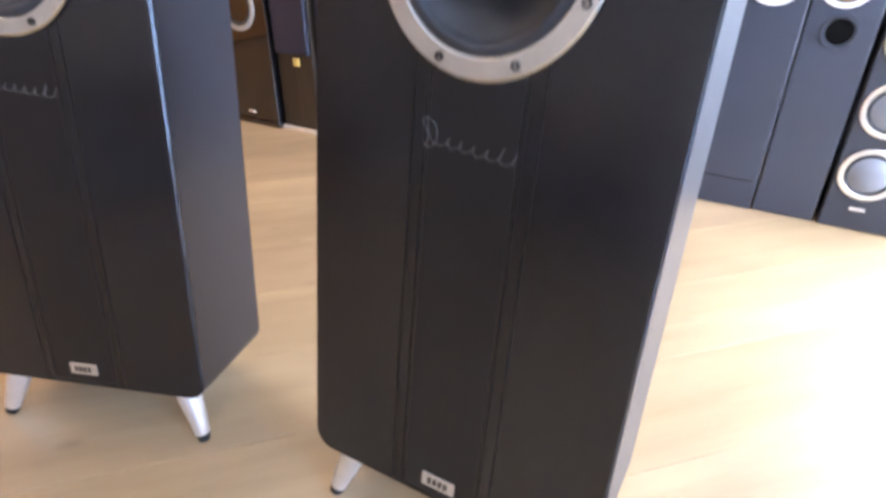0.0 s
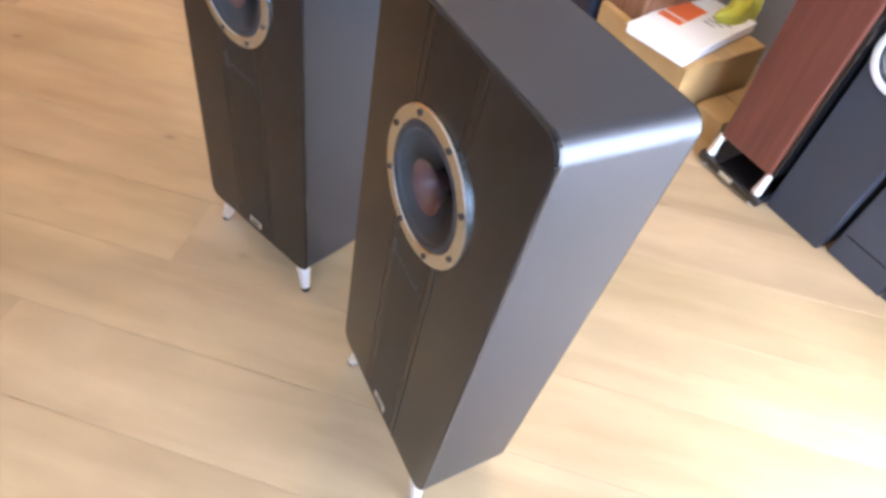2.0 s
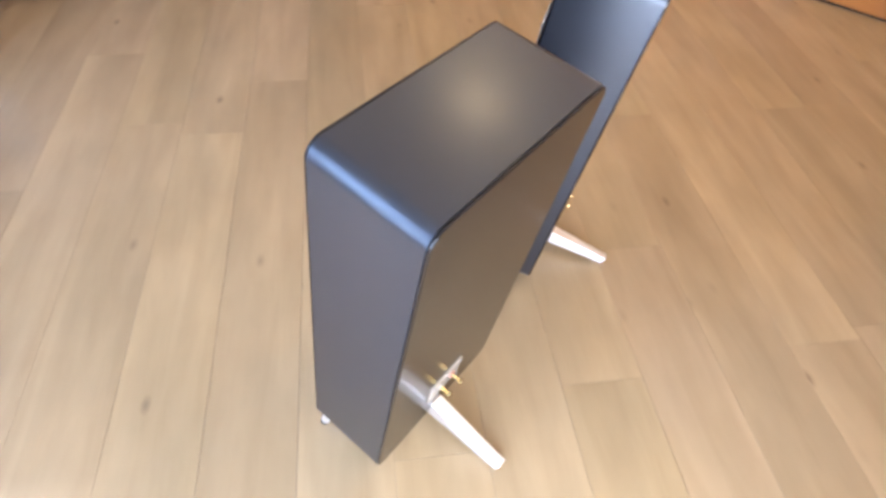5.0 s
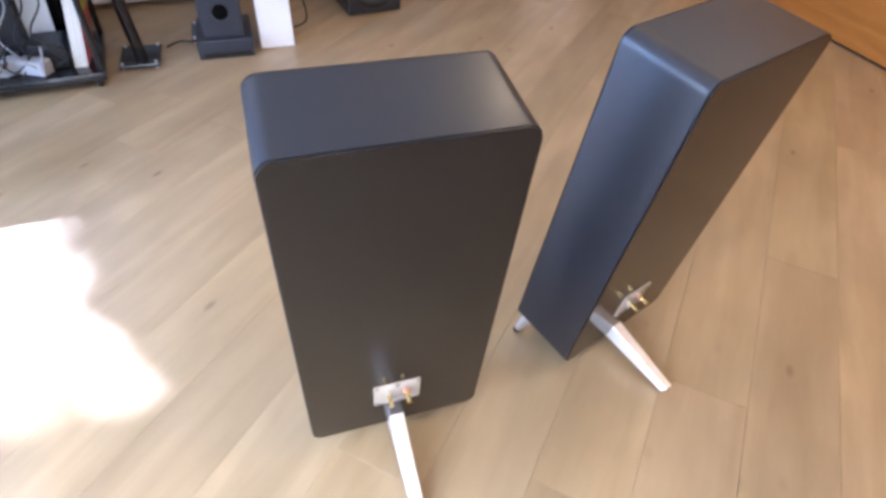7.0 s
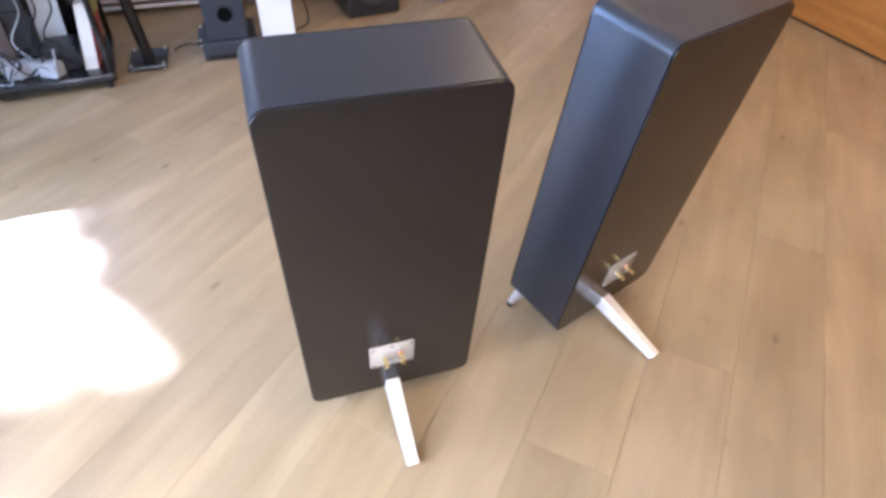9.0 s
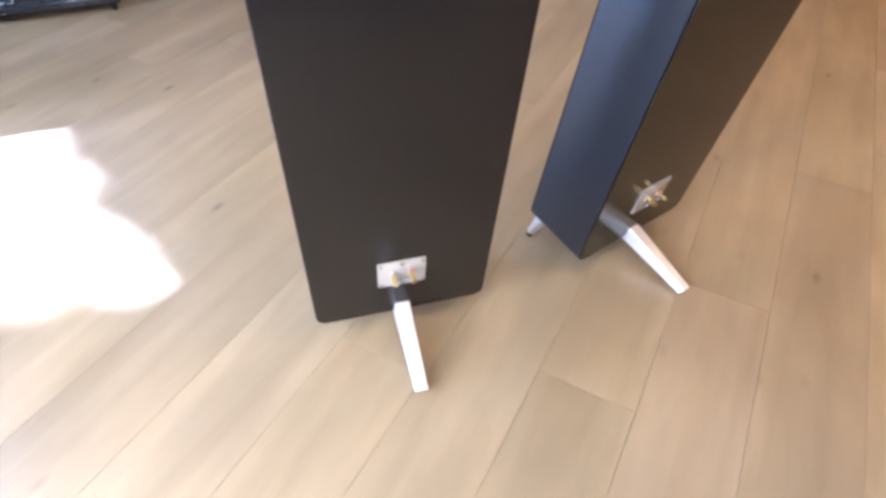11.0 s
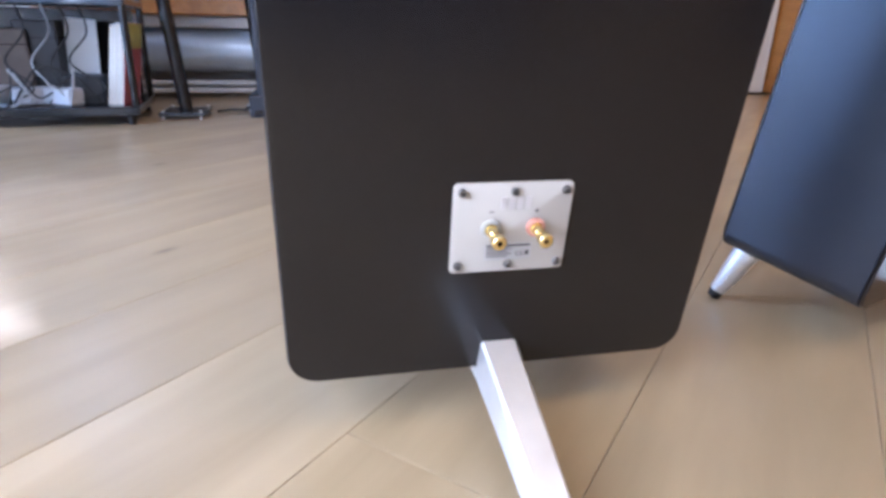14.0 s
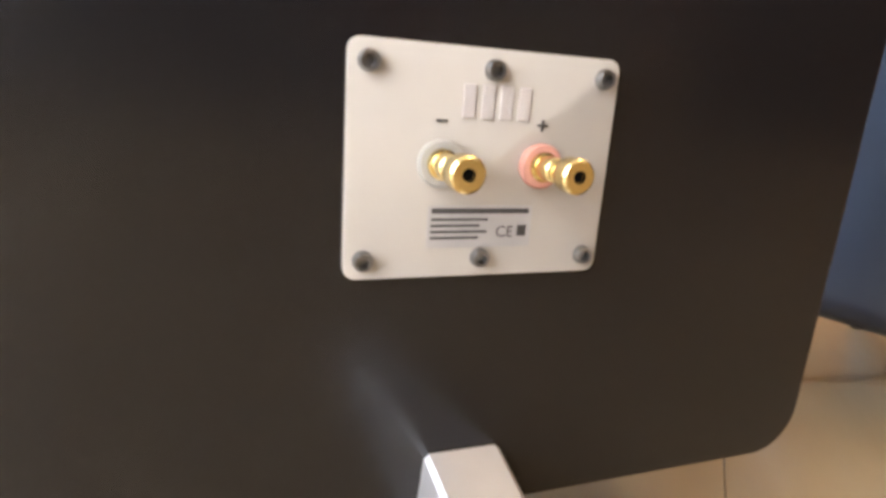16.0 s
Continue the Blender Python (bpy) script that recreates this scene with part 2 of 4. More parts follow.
M = dict(
    oak=wood("oak_boards", (0.306, 0.212, 0.114), (0.438, 0.320, 0.188), 0.40, 0, 8.0, 1.5, 0.45, 0.27, True, 0.05, 0.13, (0.22, 0.78)),
    joint=material("board_joint", (0.17, 0.115, 0.07), 0.8, noise_scale=30, vary=0.3),
    wall_paint=material("white_wall_paint", (0.62, 0.61, 0.59), 0.7, noise_scale=3, vary=0.03, bump=0.12, bump_scale=160),
    grey_wall=material("grey_wall_paint", (0.36, 0.37, 0.39), 0.7, noise_scale=3, vary=0.03, bump=0.12, bump_scale=160),
    ceiling=material("ceiling_paint", (0.80, 0.79, 0.77), 0.8, noise_scale=2, vary=0.02, bump=0.08, bump_scale=120),
    amber=wood("amber_veneer", (0.36, 0.135, 0.022), (0.52, 0.215, 0.045), 0.36, 1, 9.0, 2.0, 0.2, 0.15),
    lacquer=material("satin_black_lacquer", (0.0105, 0.0112, 0.0165), 0.36, spec=1.0, coat=0.08, coat_rough=0.16, noise_scale=2, vary=0.03),
    baffle=material("satin_black_front", (0.0085, 0.0083, 0.0096), 0.19, spec=0.50, noise_scale=2, vary=0.03),
    stripe=material("dark_groove", (0.0055, 0.0053, 0.0056), 0.36, spec=0.34, noise_scale=20, vary=0.1),
    inlay=material("dark_inlay", (0.0080, 0.0078, 0.0085), 0.34, spec=0.40, noise_scale=2, vary=0.03),
    back=material("black_back_board", (0.0095, 0.0078, 0.0076), 0.23, spec=0.46, noise_scale=1.5, vary=0.03),
    steel=material("brushed_ring", (0.60, 0.60, 0.57), 0.26, 1.0, noise_scale=40, vary=0.08, bump=0.05, bump_scale=500),
    alu=material("satin_aluminium", (0.94, 0.94, 0.95), 0.54, 1.0, noise_scale=25, vary=0.05, bump=0.03, bump_scale=700),
    screw=material("dark_screw", (0.05, 0.05, 0.052), 0.35, 0.9, noise_scale=60, vary=0.2),
    screw_steel=material("steel_screw", (0.24, 0.23, 0.22), 0.32, 0.9, noise_scale=60, vary=0.2),
    rubber=material("black_rubber", (0.012, 0.012, 0.012), 0.6, noise_scale=50, vary=0.2),
    cone=material("grey_paper_cone", (0.030, 0.032, 0.034), 0.62, noise_scale=30, vary=0.2, bump=0.2, bump_scale=260),
    surround=material("cloth_surround", (0.028, 0.031, 0.036), 0.5, noise_scale=40, vary=0.2, bump=0.1, bump_scale=400),
    whizzer=material("brown_whizzer_cone", (0.085, 0.040, 0.036), 0.30, noise_scale=25, vary=0.2, bump=0.1, bump_scale=300),
    plate=material("cream_terminal_plate", (0.44, 0.395, 0.335), 0.18, noise_scale=18, vary=0.03, bump=0.02, bump_scale=500),
    gold=material("gold_plated", (0.88, 0.69, 0.32), 0.24, 1.0, noise_scale=40, vary=0.08),
    red_ring=material("red_ring", (0.58, 0.27, 0.21), 0.25, noise_scale=40, vary=0.1),
    grey_ring=material("black_ring", (0.36, 0.34, 0.30), 0.30, noise_scale=40, vary=0.1),
    print_grey=material("grey_print", (0.27, 0.25, 0.23), 0.5, noise_scale=60, vary=0.1),
    label_grey=material("type_label_grey", (0.37, 0.34, 0.31), 0.45, noise_scale=60, vary=0.08),
    print_dark=material("dark_print", (0.05, 0.045, 0.04), 0.5),
    emboss=material("embossed_mark", (0.47, 0.42, 0.38), 0.3),
    script=material("silver_script", (0.12, 0.117, 0.114), 0.45, 0.3),
    badge=material("silver_badge", (0.72, 0.72, 0.70), 0.28, 0.9, noise_scale=50, vary=0.05),
    slate=material("slate_grey_finish", (0.026, 0.031, 0.043), 0.42, noise_scale=6, vary=0.12, bump=0.05, bump_scale=500, rough_vary=0.04),
    slate2=material("blue_grey_finish", (0.034, 0.040, 0.056), 0.40, noise_scale=6, vary=0.12, bump=0.05, bump_scale=500, rough_vary=0.04),
    navy=material("navy_finish", (0.014, 0.020, 0.038), 0.35, noise_scale=5, vary=0.1, bump=0.03, bump_scale=500),
    black_brown=wood("black_brown_veneer", (0.016, 0.011, 0.007), (0.040, 0.028, 0.016), 0.4, 2, 18, 3),
    mahogany=wood("mahogany_veneer", (0.095, 0.026, 0.017), (0.165, 0.050, 0.032), 0.38, 2, 16, 3, 0.1),
    walnut=wood("walnut_veneer", (0.16, 0.07, 0.035), (0.27, 0.13, 0.07), 0.42, 2, 16, 3),
    piano=material("piano_black", (0.006, 0.006, 0.007), 0.10, spec=0.5, coat=0.6, coat_rough=0.03, noise_scale=5, vary=0.05),
    silver_cone=material("silver_cone", (0.74, 0.75, 0.77), 0.38, 0.5, noise_scale=20, vary=0.05),
    grey_dome=material("blue_grey_dome", (0.20, 0.22, 0.26), 0.32, 0.3, noise_scale=20, vary=0.06),
    amber_dome=material("yellow_diaphragm", (0.72, 0.50, 0.14), 0.4, noise_scale=30, vary=0.1),
    white_ring=material("white_ring", (0.80, 0.80, 0.80), 0.3, 0.2, noise_scale=30, vary=0.04),
    # near-black painted as the shade inside openings; dark seams use it too
    hole=material("shade_and_seam_black", (0.003, 0.003, 0.003), 0.9, spec=0.06),
    card=material("brown_cardboard", (0.46, 0.29, 0.115), 0.75, noise_scale=9, vary=0.12, bump=0.15, bump_scale=120),
    tape=material("packing_tape", (0.47, 0.31, 0.14), 0.25),
    white_card=material("white_carton", (0.82, 0.82, 0.80), 0.5, noise_scale=8, vary=0.03, bump=0.05, bump_scale=150),
    orange_print=material("orange_label", (0.80, 0.17, 0.05), 0.5, noise_scale=20, vary=0.05),
    lime=material("yellow_green_bag", (0.58, 0.56, 0.06), 0.35, noise_scale=10, vary=0.15),
    pale_blue=material("pale_blue_paper", (0.46, 0.52, 0.60), 0.5, noise_scale=8, vary=0.08),
    gloss_black=material("gloss_black_shelf", (0.009, 0.010, 0.012), 0.14, coat=0.3, noise_scale=6, vary=0.1),
    black_tube=material("black_powder_tube", (0.012, 0.012, 0.013), 0.26, noise_scale=20, vary=0.1),
    smoke_glass=material("smoked_glass_shelf", (0.045, 0.058, 0.082), 0.08, coat=0.4, noise_scale=6, vary=0.05),
    device=material("black_device", (0.015, 0.017, 0.021), 0.35, noise_scale=15, vary=0.15, bump=0.05, bump_scale=400),
    paper=material("page_edges", (0.70, 0.67, 0.60), 0.7, noise_scale=120, vary=0.12),
    red_cover=material("dull_red_cover", (0.34, 0.05, 0.055), 0.45, noise_scale=15, vary=0.2),
    olive_cover=material("olive_yellow_cover", (0.36, 0.33, 0.05), 0.45, noise_scale=15, vary=0.15),
    brown_cover=material("brown_cover", (0.13, 0.10, 0.08), 0.5, noise_scale=15, vary=0.2),
    # white plastic with the shade inside the rack put into its colour
    shaded_plug=material("shaded_white_plastic", (0.42, 0.43, 0.45), 0.4, noise_scale=15, vary=0.08),
    white_plastic=material("white_plastic", (0.80, 0.81, 0.83), 0.35, noise_scale=15, vary=0.05),
    black_cable=material("black_cable", (0.012, 0.012, 0.012), 0.45),
    grey_cable=material("grey_cable", (0.40, 0.42, 0.44), 0.45),
    convector=material("blue_grey_metal", (0.60, 0.68, 0.77), 0.28, 0.25, noise_scale=10, vary=0.06),
    white_metal=material("white_metal", (0.78, 0.79, 0.80), 0.35, noise_scale=12, vary=0.03),
    white_gloss=material("white_gloss_panel", (0.84, 0.84, 0.85), 0.25, noise_scale=6, vary=0.02),
    grey_metal=material("grey_metal_cabinet", (0.36, 0.36, 0.35), 0.45, 0.2, noise_scale=10, vary=0.08),
    dark_skirting=material("dark_plinth", (0.02, 0.014, 0.01), 0.6, noise_scale=10, vary=0.2),
    frame=material("window_frame_grey", (0.22, 0.23, 0.24), 0.4, 0.3, noise_scale=10, vary=0.05),
    paving=material("grey_paving", (0.22, 0.21, 0.20), 0.8, noise_scale=3, vary=0.15, bump=0.2, bump_scale=60),
    bark=material("grey_bark", (0.10, 0.085, 0.07), 0.8, noise_scale=30, vary=0.3, bump=0.3, bump_scale=80),
    leaf=material("green_leaf", (0.06, 0.10, 0.035), 0.5, noise_scale=6, vary=0.3),
    lamp_ring_white=material("lamp_ring_white", (0.80, 0.80, 0.80), 0.4),
)

M["lacquer"].node_tree.nodes["Principled BSDF"].inputs["Specular Tint"].default_value = (0.80, 0.88, 1.0, 1)

glass = bpy.data.materials.new("window_glass")
glass.use_nodes = True
gb = glass.node_tree.nodes["Principled BSDF"]
gb.inputs["Base Color"].default_value = (1, 1, 1, 1)
gb.inputs["Roughness"].default_value, gb.inputs["Transmission Weight"].default_value, gb.inputs["IOR"].default_value = 0.0, 1.0, 1.45

# ---------------------------------------------------------------- mesh helpers


def part(name, bm, mat, parent=None, label="", smooth=None):
    """Links a bmesh as one mesh object, under its thing where one is given."""
    mesh = bpy.data.meshes.new(name)
    bm.normal_update()
    if smooth is not None:
        for f in bm.faces:
            f.smooth = True
        for e in bm.edges:
            if len(e.link_faces) == 2 and e.calc_face_angle(0) > radians(smooth):
                e.smooth = False
    bm.to_mesh(mesh)
    bm.free()
    mesh.materials.append(M[mat] if isinstance(mat, str) else mat)
    ob = new(name, mesh)
    if parent is not None:
        ob.parent = parent
    if label:
        ob["label"] = label
    return ob


def thing(name, m, label, category, group="", kind=""):
    ob = new(name)
    ob.empty_display_size = 0.05
    ob.matrix_world = m
    return tagged(ob, label, category, group, kind)


def add_box(bm, x0, x1, y0, y1, z0, z1, bevel=0.0, seg=2):
    vs = bmesh.ops.create_cube(bm, size=1.0)["verts"]
    for v in vs:
        v.co = Vector((x0 + (v.co.x + 0.5) * (x1 - x0), y0 + (v.co.y + 0.5) * (y1 - y0), z0 + (v.co.z + 0.5) * (z1 - z0)))
    if bevel:
        edges = {e for v in vs for e in v.link_edges}
        bmesh.ops.bevel(bm, geom=list(edges), offset=bevel, segments=seg, profile=0.5, affect="EDGES")
    return bm


def box(x0, x1, y0, y1, z0, z1, bevel=0.003, seg=2):
    return add_box(bmesh.new(), x0, x1, y0, y1, z0, z1, bevel, seg)


def lathe(profile, n=48, m=None, bm=None, close=False):
    """Turns (radius, height) pairs about z; m lays the result."""
    bm = bm or bmesh.new()
    rings = []
    for r, h in profile:
        if r < 1e-6:
            rings.append([bm.verts.new((0, 0, h))])
        else:
            rings.append([bm.verts.new((r * math.cos(2 * math.pi * k / n), r * math.sin(2 * math.pi * k / n), h)) for k in range(n)])
    pairs = list(zip(rings, rings[1:])) + ([(rings[-1], rings[0])] if close else [])
    for a, b in pairs:
        for k in range(n):
            j = (k + 1) % n
            if len(a) == 1 and len(b) == 1:
                continue
            if len(a) == 1:
                bm.faces.new((a[0], b[j], b[k]))
            elif len(b) == 1:
                bm.faces.new((a[k], a[j], b[0]))
            else:
                bm.faces.new((a[k], a[j], b[j], b[k]))
    if m is not None:
        bmesh.ops.transform(bm, matrix=m, verts=[v for r in rings for v in r])
    bmesh.ops.recalc_face_normals(bm, faces=bm.faces[:])
    return bm


def rod(a, b, r0, r1=None, n=24, bm=None, bevel=0.0):
    """A closed round bar from a to b, tapered from r0 to r1."""
    a, b, r1 = Vector(a), Vector(b), r0 if r1 is None else r1
    d = (b - a).length
    m = Matrix.Translation(a) @ (b - a).to_track_quat("Z", "Y").to_matrix().to_4x4()
    e = min(bevel, d / 3, r0 / 2, r1 / 2)
    prof = [(0, 0), (r0 - e, 0), (r0, e), (r1, d - e), (r1 - e, d), (0, d)] if e else [(0, 0), (r0, 0), (r1, d), (0, d)]
    return lathe(prof, n, m, bm)


def tube(points, r, name, mat, parent=None, label="", n=10, closed=False):
    """A round cable or stroke along a smooth line through the points."""
    pts = [Vector(p) for p in points]
    fine = []
    for i in range(len(pts) - 1):
        p0, p1, p2, p3 = pts[max(i - 1, 0)], pts[i], pts[i + 1], pts[min(i + 2, len(pts) - 1)]
        for k in range(6):
            t = k / 6
            fine.append(0.5 * (2 * p1 + (p2 - p0) * t + (2 * p0 - 5 * p1 + 4 * p2 - p3) * t * t + (3 * p1 - p0 - 3 * p2 + p3) * t ** 3))
    fine.append(pts[-1])
    bm = bmesh.new()
    rings = []
    up = Vector((0.13, 0.21, 0.97))
    for i, p in enumerate(fine):
        d = (fine[min(i + 1, len(fine) - 1)] - fine[max(i - 1, 0)]).normalized()
        s = d.cross(up)
        s = (s if s.length > 1e-4 else d.cross(Vector((1, 0, 0)))).normalized()
        u = s.cross(d)
        rings.append([bm.verts.new(p + r * (math.cos(2 * math.pi * k / n) * s + math.sin(2 * math.pi * k / n) * u)) for k in range(n)])
    for a, b in zip(rings, rings[1:]):
        for k in range(n):
            bm.faces.new((a[k], a[(k + 1) % n], b[(k + 1) % n], b[k]))
    bm.faces.new(rings[0][::-1]), bm.faces.new(rings[-1])
    bmesh.ops.recalc_face_normals(bm, faces=bm.faces[:])
    return part(name, bm, mat, parent, label, smooth=50)


def rounded_outline(w, h, r, seg=7):
    """Outline of a rounded rectangle in x and z, from z = 0 up, centred in x."""
    out = []
    for cx, cz, a0 in ((w / 2 - r, r, -90), (w / 2 - r, h - r, 0), (-w / 2 + r, h - r, 90), (-w / 2 + r, r, 180)):
        for k in range(seg + 1):
            a = radians(a0 + 90 * k / seg)
            out.append((cx + r * math.cos(a), cz + r * math.sin(a)))
    return out


def slab(outline, y0, y1, bevel=0.0, bm=None):
    """Outline in x, z made thick from y0 to y1, its two rims bevelled."""
    bm = bm or bmesh.new()
    a = [bm.verts.new((x, y0, z)) for x, z in outline]
    b = [bm.verts.new((x, y1, z)) for x, z in outline]
    n = len(a)
    f0, f1 = bm.faces.new(a), bm.faces.new(b[::-1])
    for k in range(n):
        bm.faces.new((a[k], b[k], b[(k + 1) % n], a[(k + 1) % n]))
    bmesh.ops.recalc_face_normals(bm, faces=bm.faces[:])
    if bevel:
        rim = list({e for f in (f0, f1) for e in f.edges})
        bmesh.ops.bevel(bm, geom=rim, offset=bevel, segments=2, profile=0.5, affect="EDGES")
    return bm


def holed_slab(outline, y0, y1, centre, r, n=72):
    """As slab, with a round hole through it and a small chamfer on the front rim."""
    bm = bmesh.new()
    cx, cz = sum(p[0] for p in outline) / len(outline), sum(p[1] for p in outline) / len(outline)
    e = 0.0026
    inset = [(x - math.copysign(min(e, abs(x - cx)), x - cx), z - math.copysign(min(e, abs(z - cz)), z - cz)) for x, z in outline]
    circle = [(centre[0] + r * math.cos(2 * math.pi * k / n), centre[1] + r * math.sin(2 * math.pi * k / n)) for k in range(n)]

    def loop(pts, y):
        return [bm.verts.new((x, y, z)) for x, z in pts]
    front, rim, rear = loop(inset, y0), loop(outline, y0 + e), loop(outline, y1)
    h0, h1 = loop(circle, y0), loop(circle, y1)
    for a, b in ((front, rim), (rim, rear), (h1, h0)):
        for k in range(len(a)):
            bm.faces.new((a[k], a[(k + 1) % len(a)], b[(k + 1) % len(a)], b[k]))
    for a, b in ((front, h0), (rear, h1)):
        edges = [bm.edges.get((c[k], c[(k + 1) % len(c)])) for c in (a, b) for k in range(len(c))]
        bmesh.ops.triangle_fill(bm, use_beauty=True, use_dissolve=False, edges=edges)
    bmesh.ops.recalc_face_normals(bm, faces=bm.faces[:])
    return bm


def letters(text, size, depth=0.0001):
    """Flat raised lettering in x and y, from the built-in font."""
    curve = bpy.data.curves.new("lettering", "FONT")
    curve.body, curve.size, curve.extrude = text, size, depth
    ob = bpy.data.objects.new("lettering", curve)
    mesh = ob.to_mesh()
    bm = bmesh.new()
    bm.from_mesh(mesh)
    ob.to_mesh_clear()
    bpy.data.objects.remove(ob)
    bpy.data.curves.remove(curve)
    return bm


# faces -y: local z of a turned piece points out of a loudspeaker's front
FRONT = Matrix.Rotation(radians(90), 4, "X")
BACK = Matrix.Rotation(radians(-90), 4, "X")

# ---------------------------------------------------------------- the room
floor_ob = tagged(part("floor", box(X0, X1, Y0, Y1, -0.06, -0.012, 0), "joint"), "light oak plank floor with a satin lacquer", "floor", kind="structure")


def wall_with_opening(name, axis, at, out, lo, hi, openings, label, mat="wall_paint"):
    """A wall across x or y at a place, thick outwards, with openings (from, to, sill, head) cut through."""
    bm = bmesh.new()
    t0, t1 = sorted((at, at + out))

    def piece(a, b, z0, z1):
        if b - a > 0.001 and z1 - z0 > 0.001:
            add_box(bm, t0, t1, a, b, z0, z1) if axis == "x" else add_box(bm, a, b, t0, t1, z0, z1)
    last = lo
    for a, b, s, h in openings:
        piece(last, a, 0, ZC)
        piece(a, b, 0, s)
        piece(a, b, h, ZC)
        last = b
    piece(last, hi, 0, ZC)
    return tagged(part(name, bm, mat), label, "wall", kind="structure")


wall_with_opening("wall_north", "y", Y1, 0.16, X0 - 0.16, X1 + 0.16, [(0.70, 1.10, 0.20, 2.80)], "grey painted wall behind the loudspeaker row", "grey_wall")
wall_with_opening("wall_south", "y", Y0, -0.16, X0 - 0.16, X1 + 0.16, [(1.44, 1.92, 1.745, 2.61)], "white painted wall with a shop window")
wall_with_opening("wall_east", "x", X1, 0.16, Y0, Y1, [(-2.00, 0.20, 0.06, 2.70), (0.70, 1.62, 0.06, 2.55)], "white painted wall with a wide shop window")
# unseen bay and return walls, added to carry a fill lamp near the floor
wall_with_opening("wall_bay", "x", ADDED_BAY, 0.16, 0.40, Y1, [(0.50, 1.72, 0.10, 1.62)], "unseen white wall with a low window, added to bring light close")
wall_with_opening("wall_return", "y", 0.40, 0.16, ADDED_BAY + 0.161, X1, [], "unseen white side wall, added to close off the bay")
wall_with_opening("wall_west", "x", X0, -0.16, Y0, Y1, [], "white painted wall")
tagged(part("ceiling", box(X0 - 0.16, X1 + 0.16, Y0 - 0.16, Y1 + 0.16, ZC, ZC + 0.12, 0), "ceiling"), "white painted ceiling", "ceiling", kind="structure")


def window(name, axis, at, a, b, s, h, bars):
    win = thing(name, Matrix.Identity(4), "unseen grey-framed window with clear panes", "window", kind="structure")
    cuts = [a + (b - a) * k / bars for k in range(bars + 1)]

    def bar(x0, x1, z0, z1, name_, mat, d0=-0.03, d1=0.03):
        bm = box(at + d0, at + d1, x0, x1, z0, z1, 0.004) if axis == "x" else box(x0, x1, at + d0, at + d1, z0, z1, 0.004)
        return part(name_, bm, mat, win)
    bar(a, b, s, s + 0.05, "window_sill", "frame")
    bar(a, b, h - 0.05, h, "window_frame", "frame")
    for c in cuts:
        bar(max(a, c - 0.025), min(b, c + 0.025), s + 0.05, h - 0.05, "mullion", "frame")
    for c, d in zip(cuts, cuts[1:]):
        p = bar(c + 0.027, d - 0.027, s + 0.052, h - 0.052, "pane", glass, -0.004, 0.004)
        p.visible_shadow = False
    return win


window("window_1", "x", X1 + 0.03, -2.00, 0.20, 0.06, 2.70, 2)
window("window_2", "y", Y0 - 0.08, 1.44, 1.92, 1.745, 2.61, 1)
window("window_5", "x", X1 + 0.03, 0.70, 1.62, 0.06, 2.55, 1)   # unseen outer glazing, added behind the bay
window("window_4", "x", ADDED_BAY + 0.04, 0.50, 1.72, 0.10, 1.62, 1)
# unseen north window, added as an opening for the fill lamp
window("window_3", "y", Y1 + 0.10, 0.70, 1.10, 0.20, 2.80, 1)

tagged(part("ground", box(-8, 10, Y0 - 9.0, Y0 - 0.165, -0.12, -0.06, 0), "paving"), "grey paved ground outside the window", "ground", kind="structure")

# leafy tree that stands well away from the south window
def tree(x, y, h, lo, reach, limb_count, leaves, label, seed):
    rt = random.Random(seed)
    tr = thing("tree", pose(x, y, 0), label, "tree")
    bm = bmesh.new()
    rod((0, 0, -0.06), (0.03, 0.02, h * 0.55), 0.07, 0.045, 12, bm)
    rod((0.03, 0.02, h * 0.55), (-0.02, 0.0, h), 0.045, 0.01, 10, bm)
    limbs = []
    for k in range(limb_count):
        z = lo + (h - lo) * k / limb_count
        a = k * 2.4
        ln = reach * rt.uniform(0.55, 1.3)
        b = Vector((0.02, 0.01, z))
        e = b + Vector((math.cos(a) * ln, math.sin(a) * ln * 0.7, rt.uniform(0.05, 0.35)))
        rod(b, e, 0.02, 0.005, 6, bm)
        limbs.append((b, e))
    part("trunk", bm, "bark", tr, smooth=50)
    lm = bmesh.new()
    for b, e in limbs:
        for k in range(leaves):
            c = b.lerp(e, rt.uniform(0.25, 1.15)) + Vector((rt.gauss(0, 0.075), rt.gauss(0, 0.075), rt.gauss(0, 0.08)))
            m = Matrix.Translation(c) @ Euler((rt.uniform(-1.2, 1.2), rt.uniform(-1.2, 1.2), rt.uniform(0, 6.3))).to_matrix().to_4x4()
            ln, w = rt.uniform(0.08, 0.16), rt.uniform(0.022, 0.040)
            v = [lm.verts.new(m @ Vector(p)) for p in ((0, 0, 0), (ln * 0.45, w, 0.006), (ln, 0, -0.008), (ln * 0.45, -w, 0.006))]
            lm.faces.new(v)
    part("crown", lm, "leaf", tr)


tree(3.50, -7.30, 7.4, 5.88, 0.55, 28, 80, "tall leafy tree outside the window", 21)
# unseen second tree, added so its leaves fray the sun patch's edge
tree(2.72, -7.30, 5.80, 5.05, 0.16, 12, 34, "slender unseen tree added to fray the edge of the sun patch", 8)

# amber-veneered panelling along the west wall, on a dark plinth
pan = thing("wall_panelling", Matrix.Identity(4), "amber veneered wall panelling on a dark plinth", "panelling", kind="structure")
part("plinth", box(X0, X0 + 0.03, Y0, Y1, 0, 0.015, 0.002), "dark_skirting", pan)
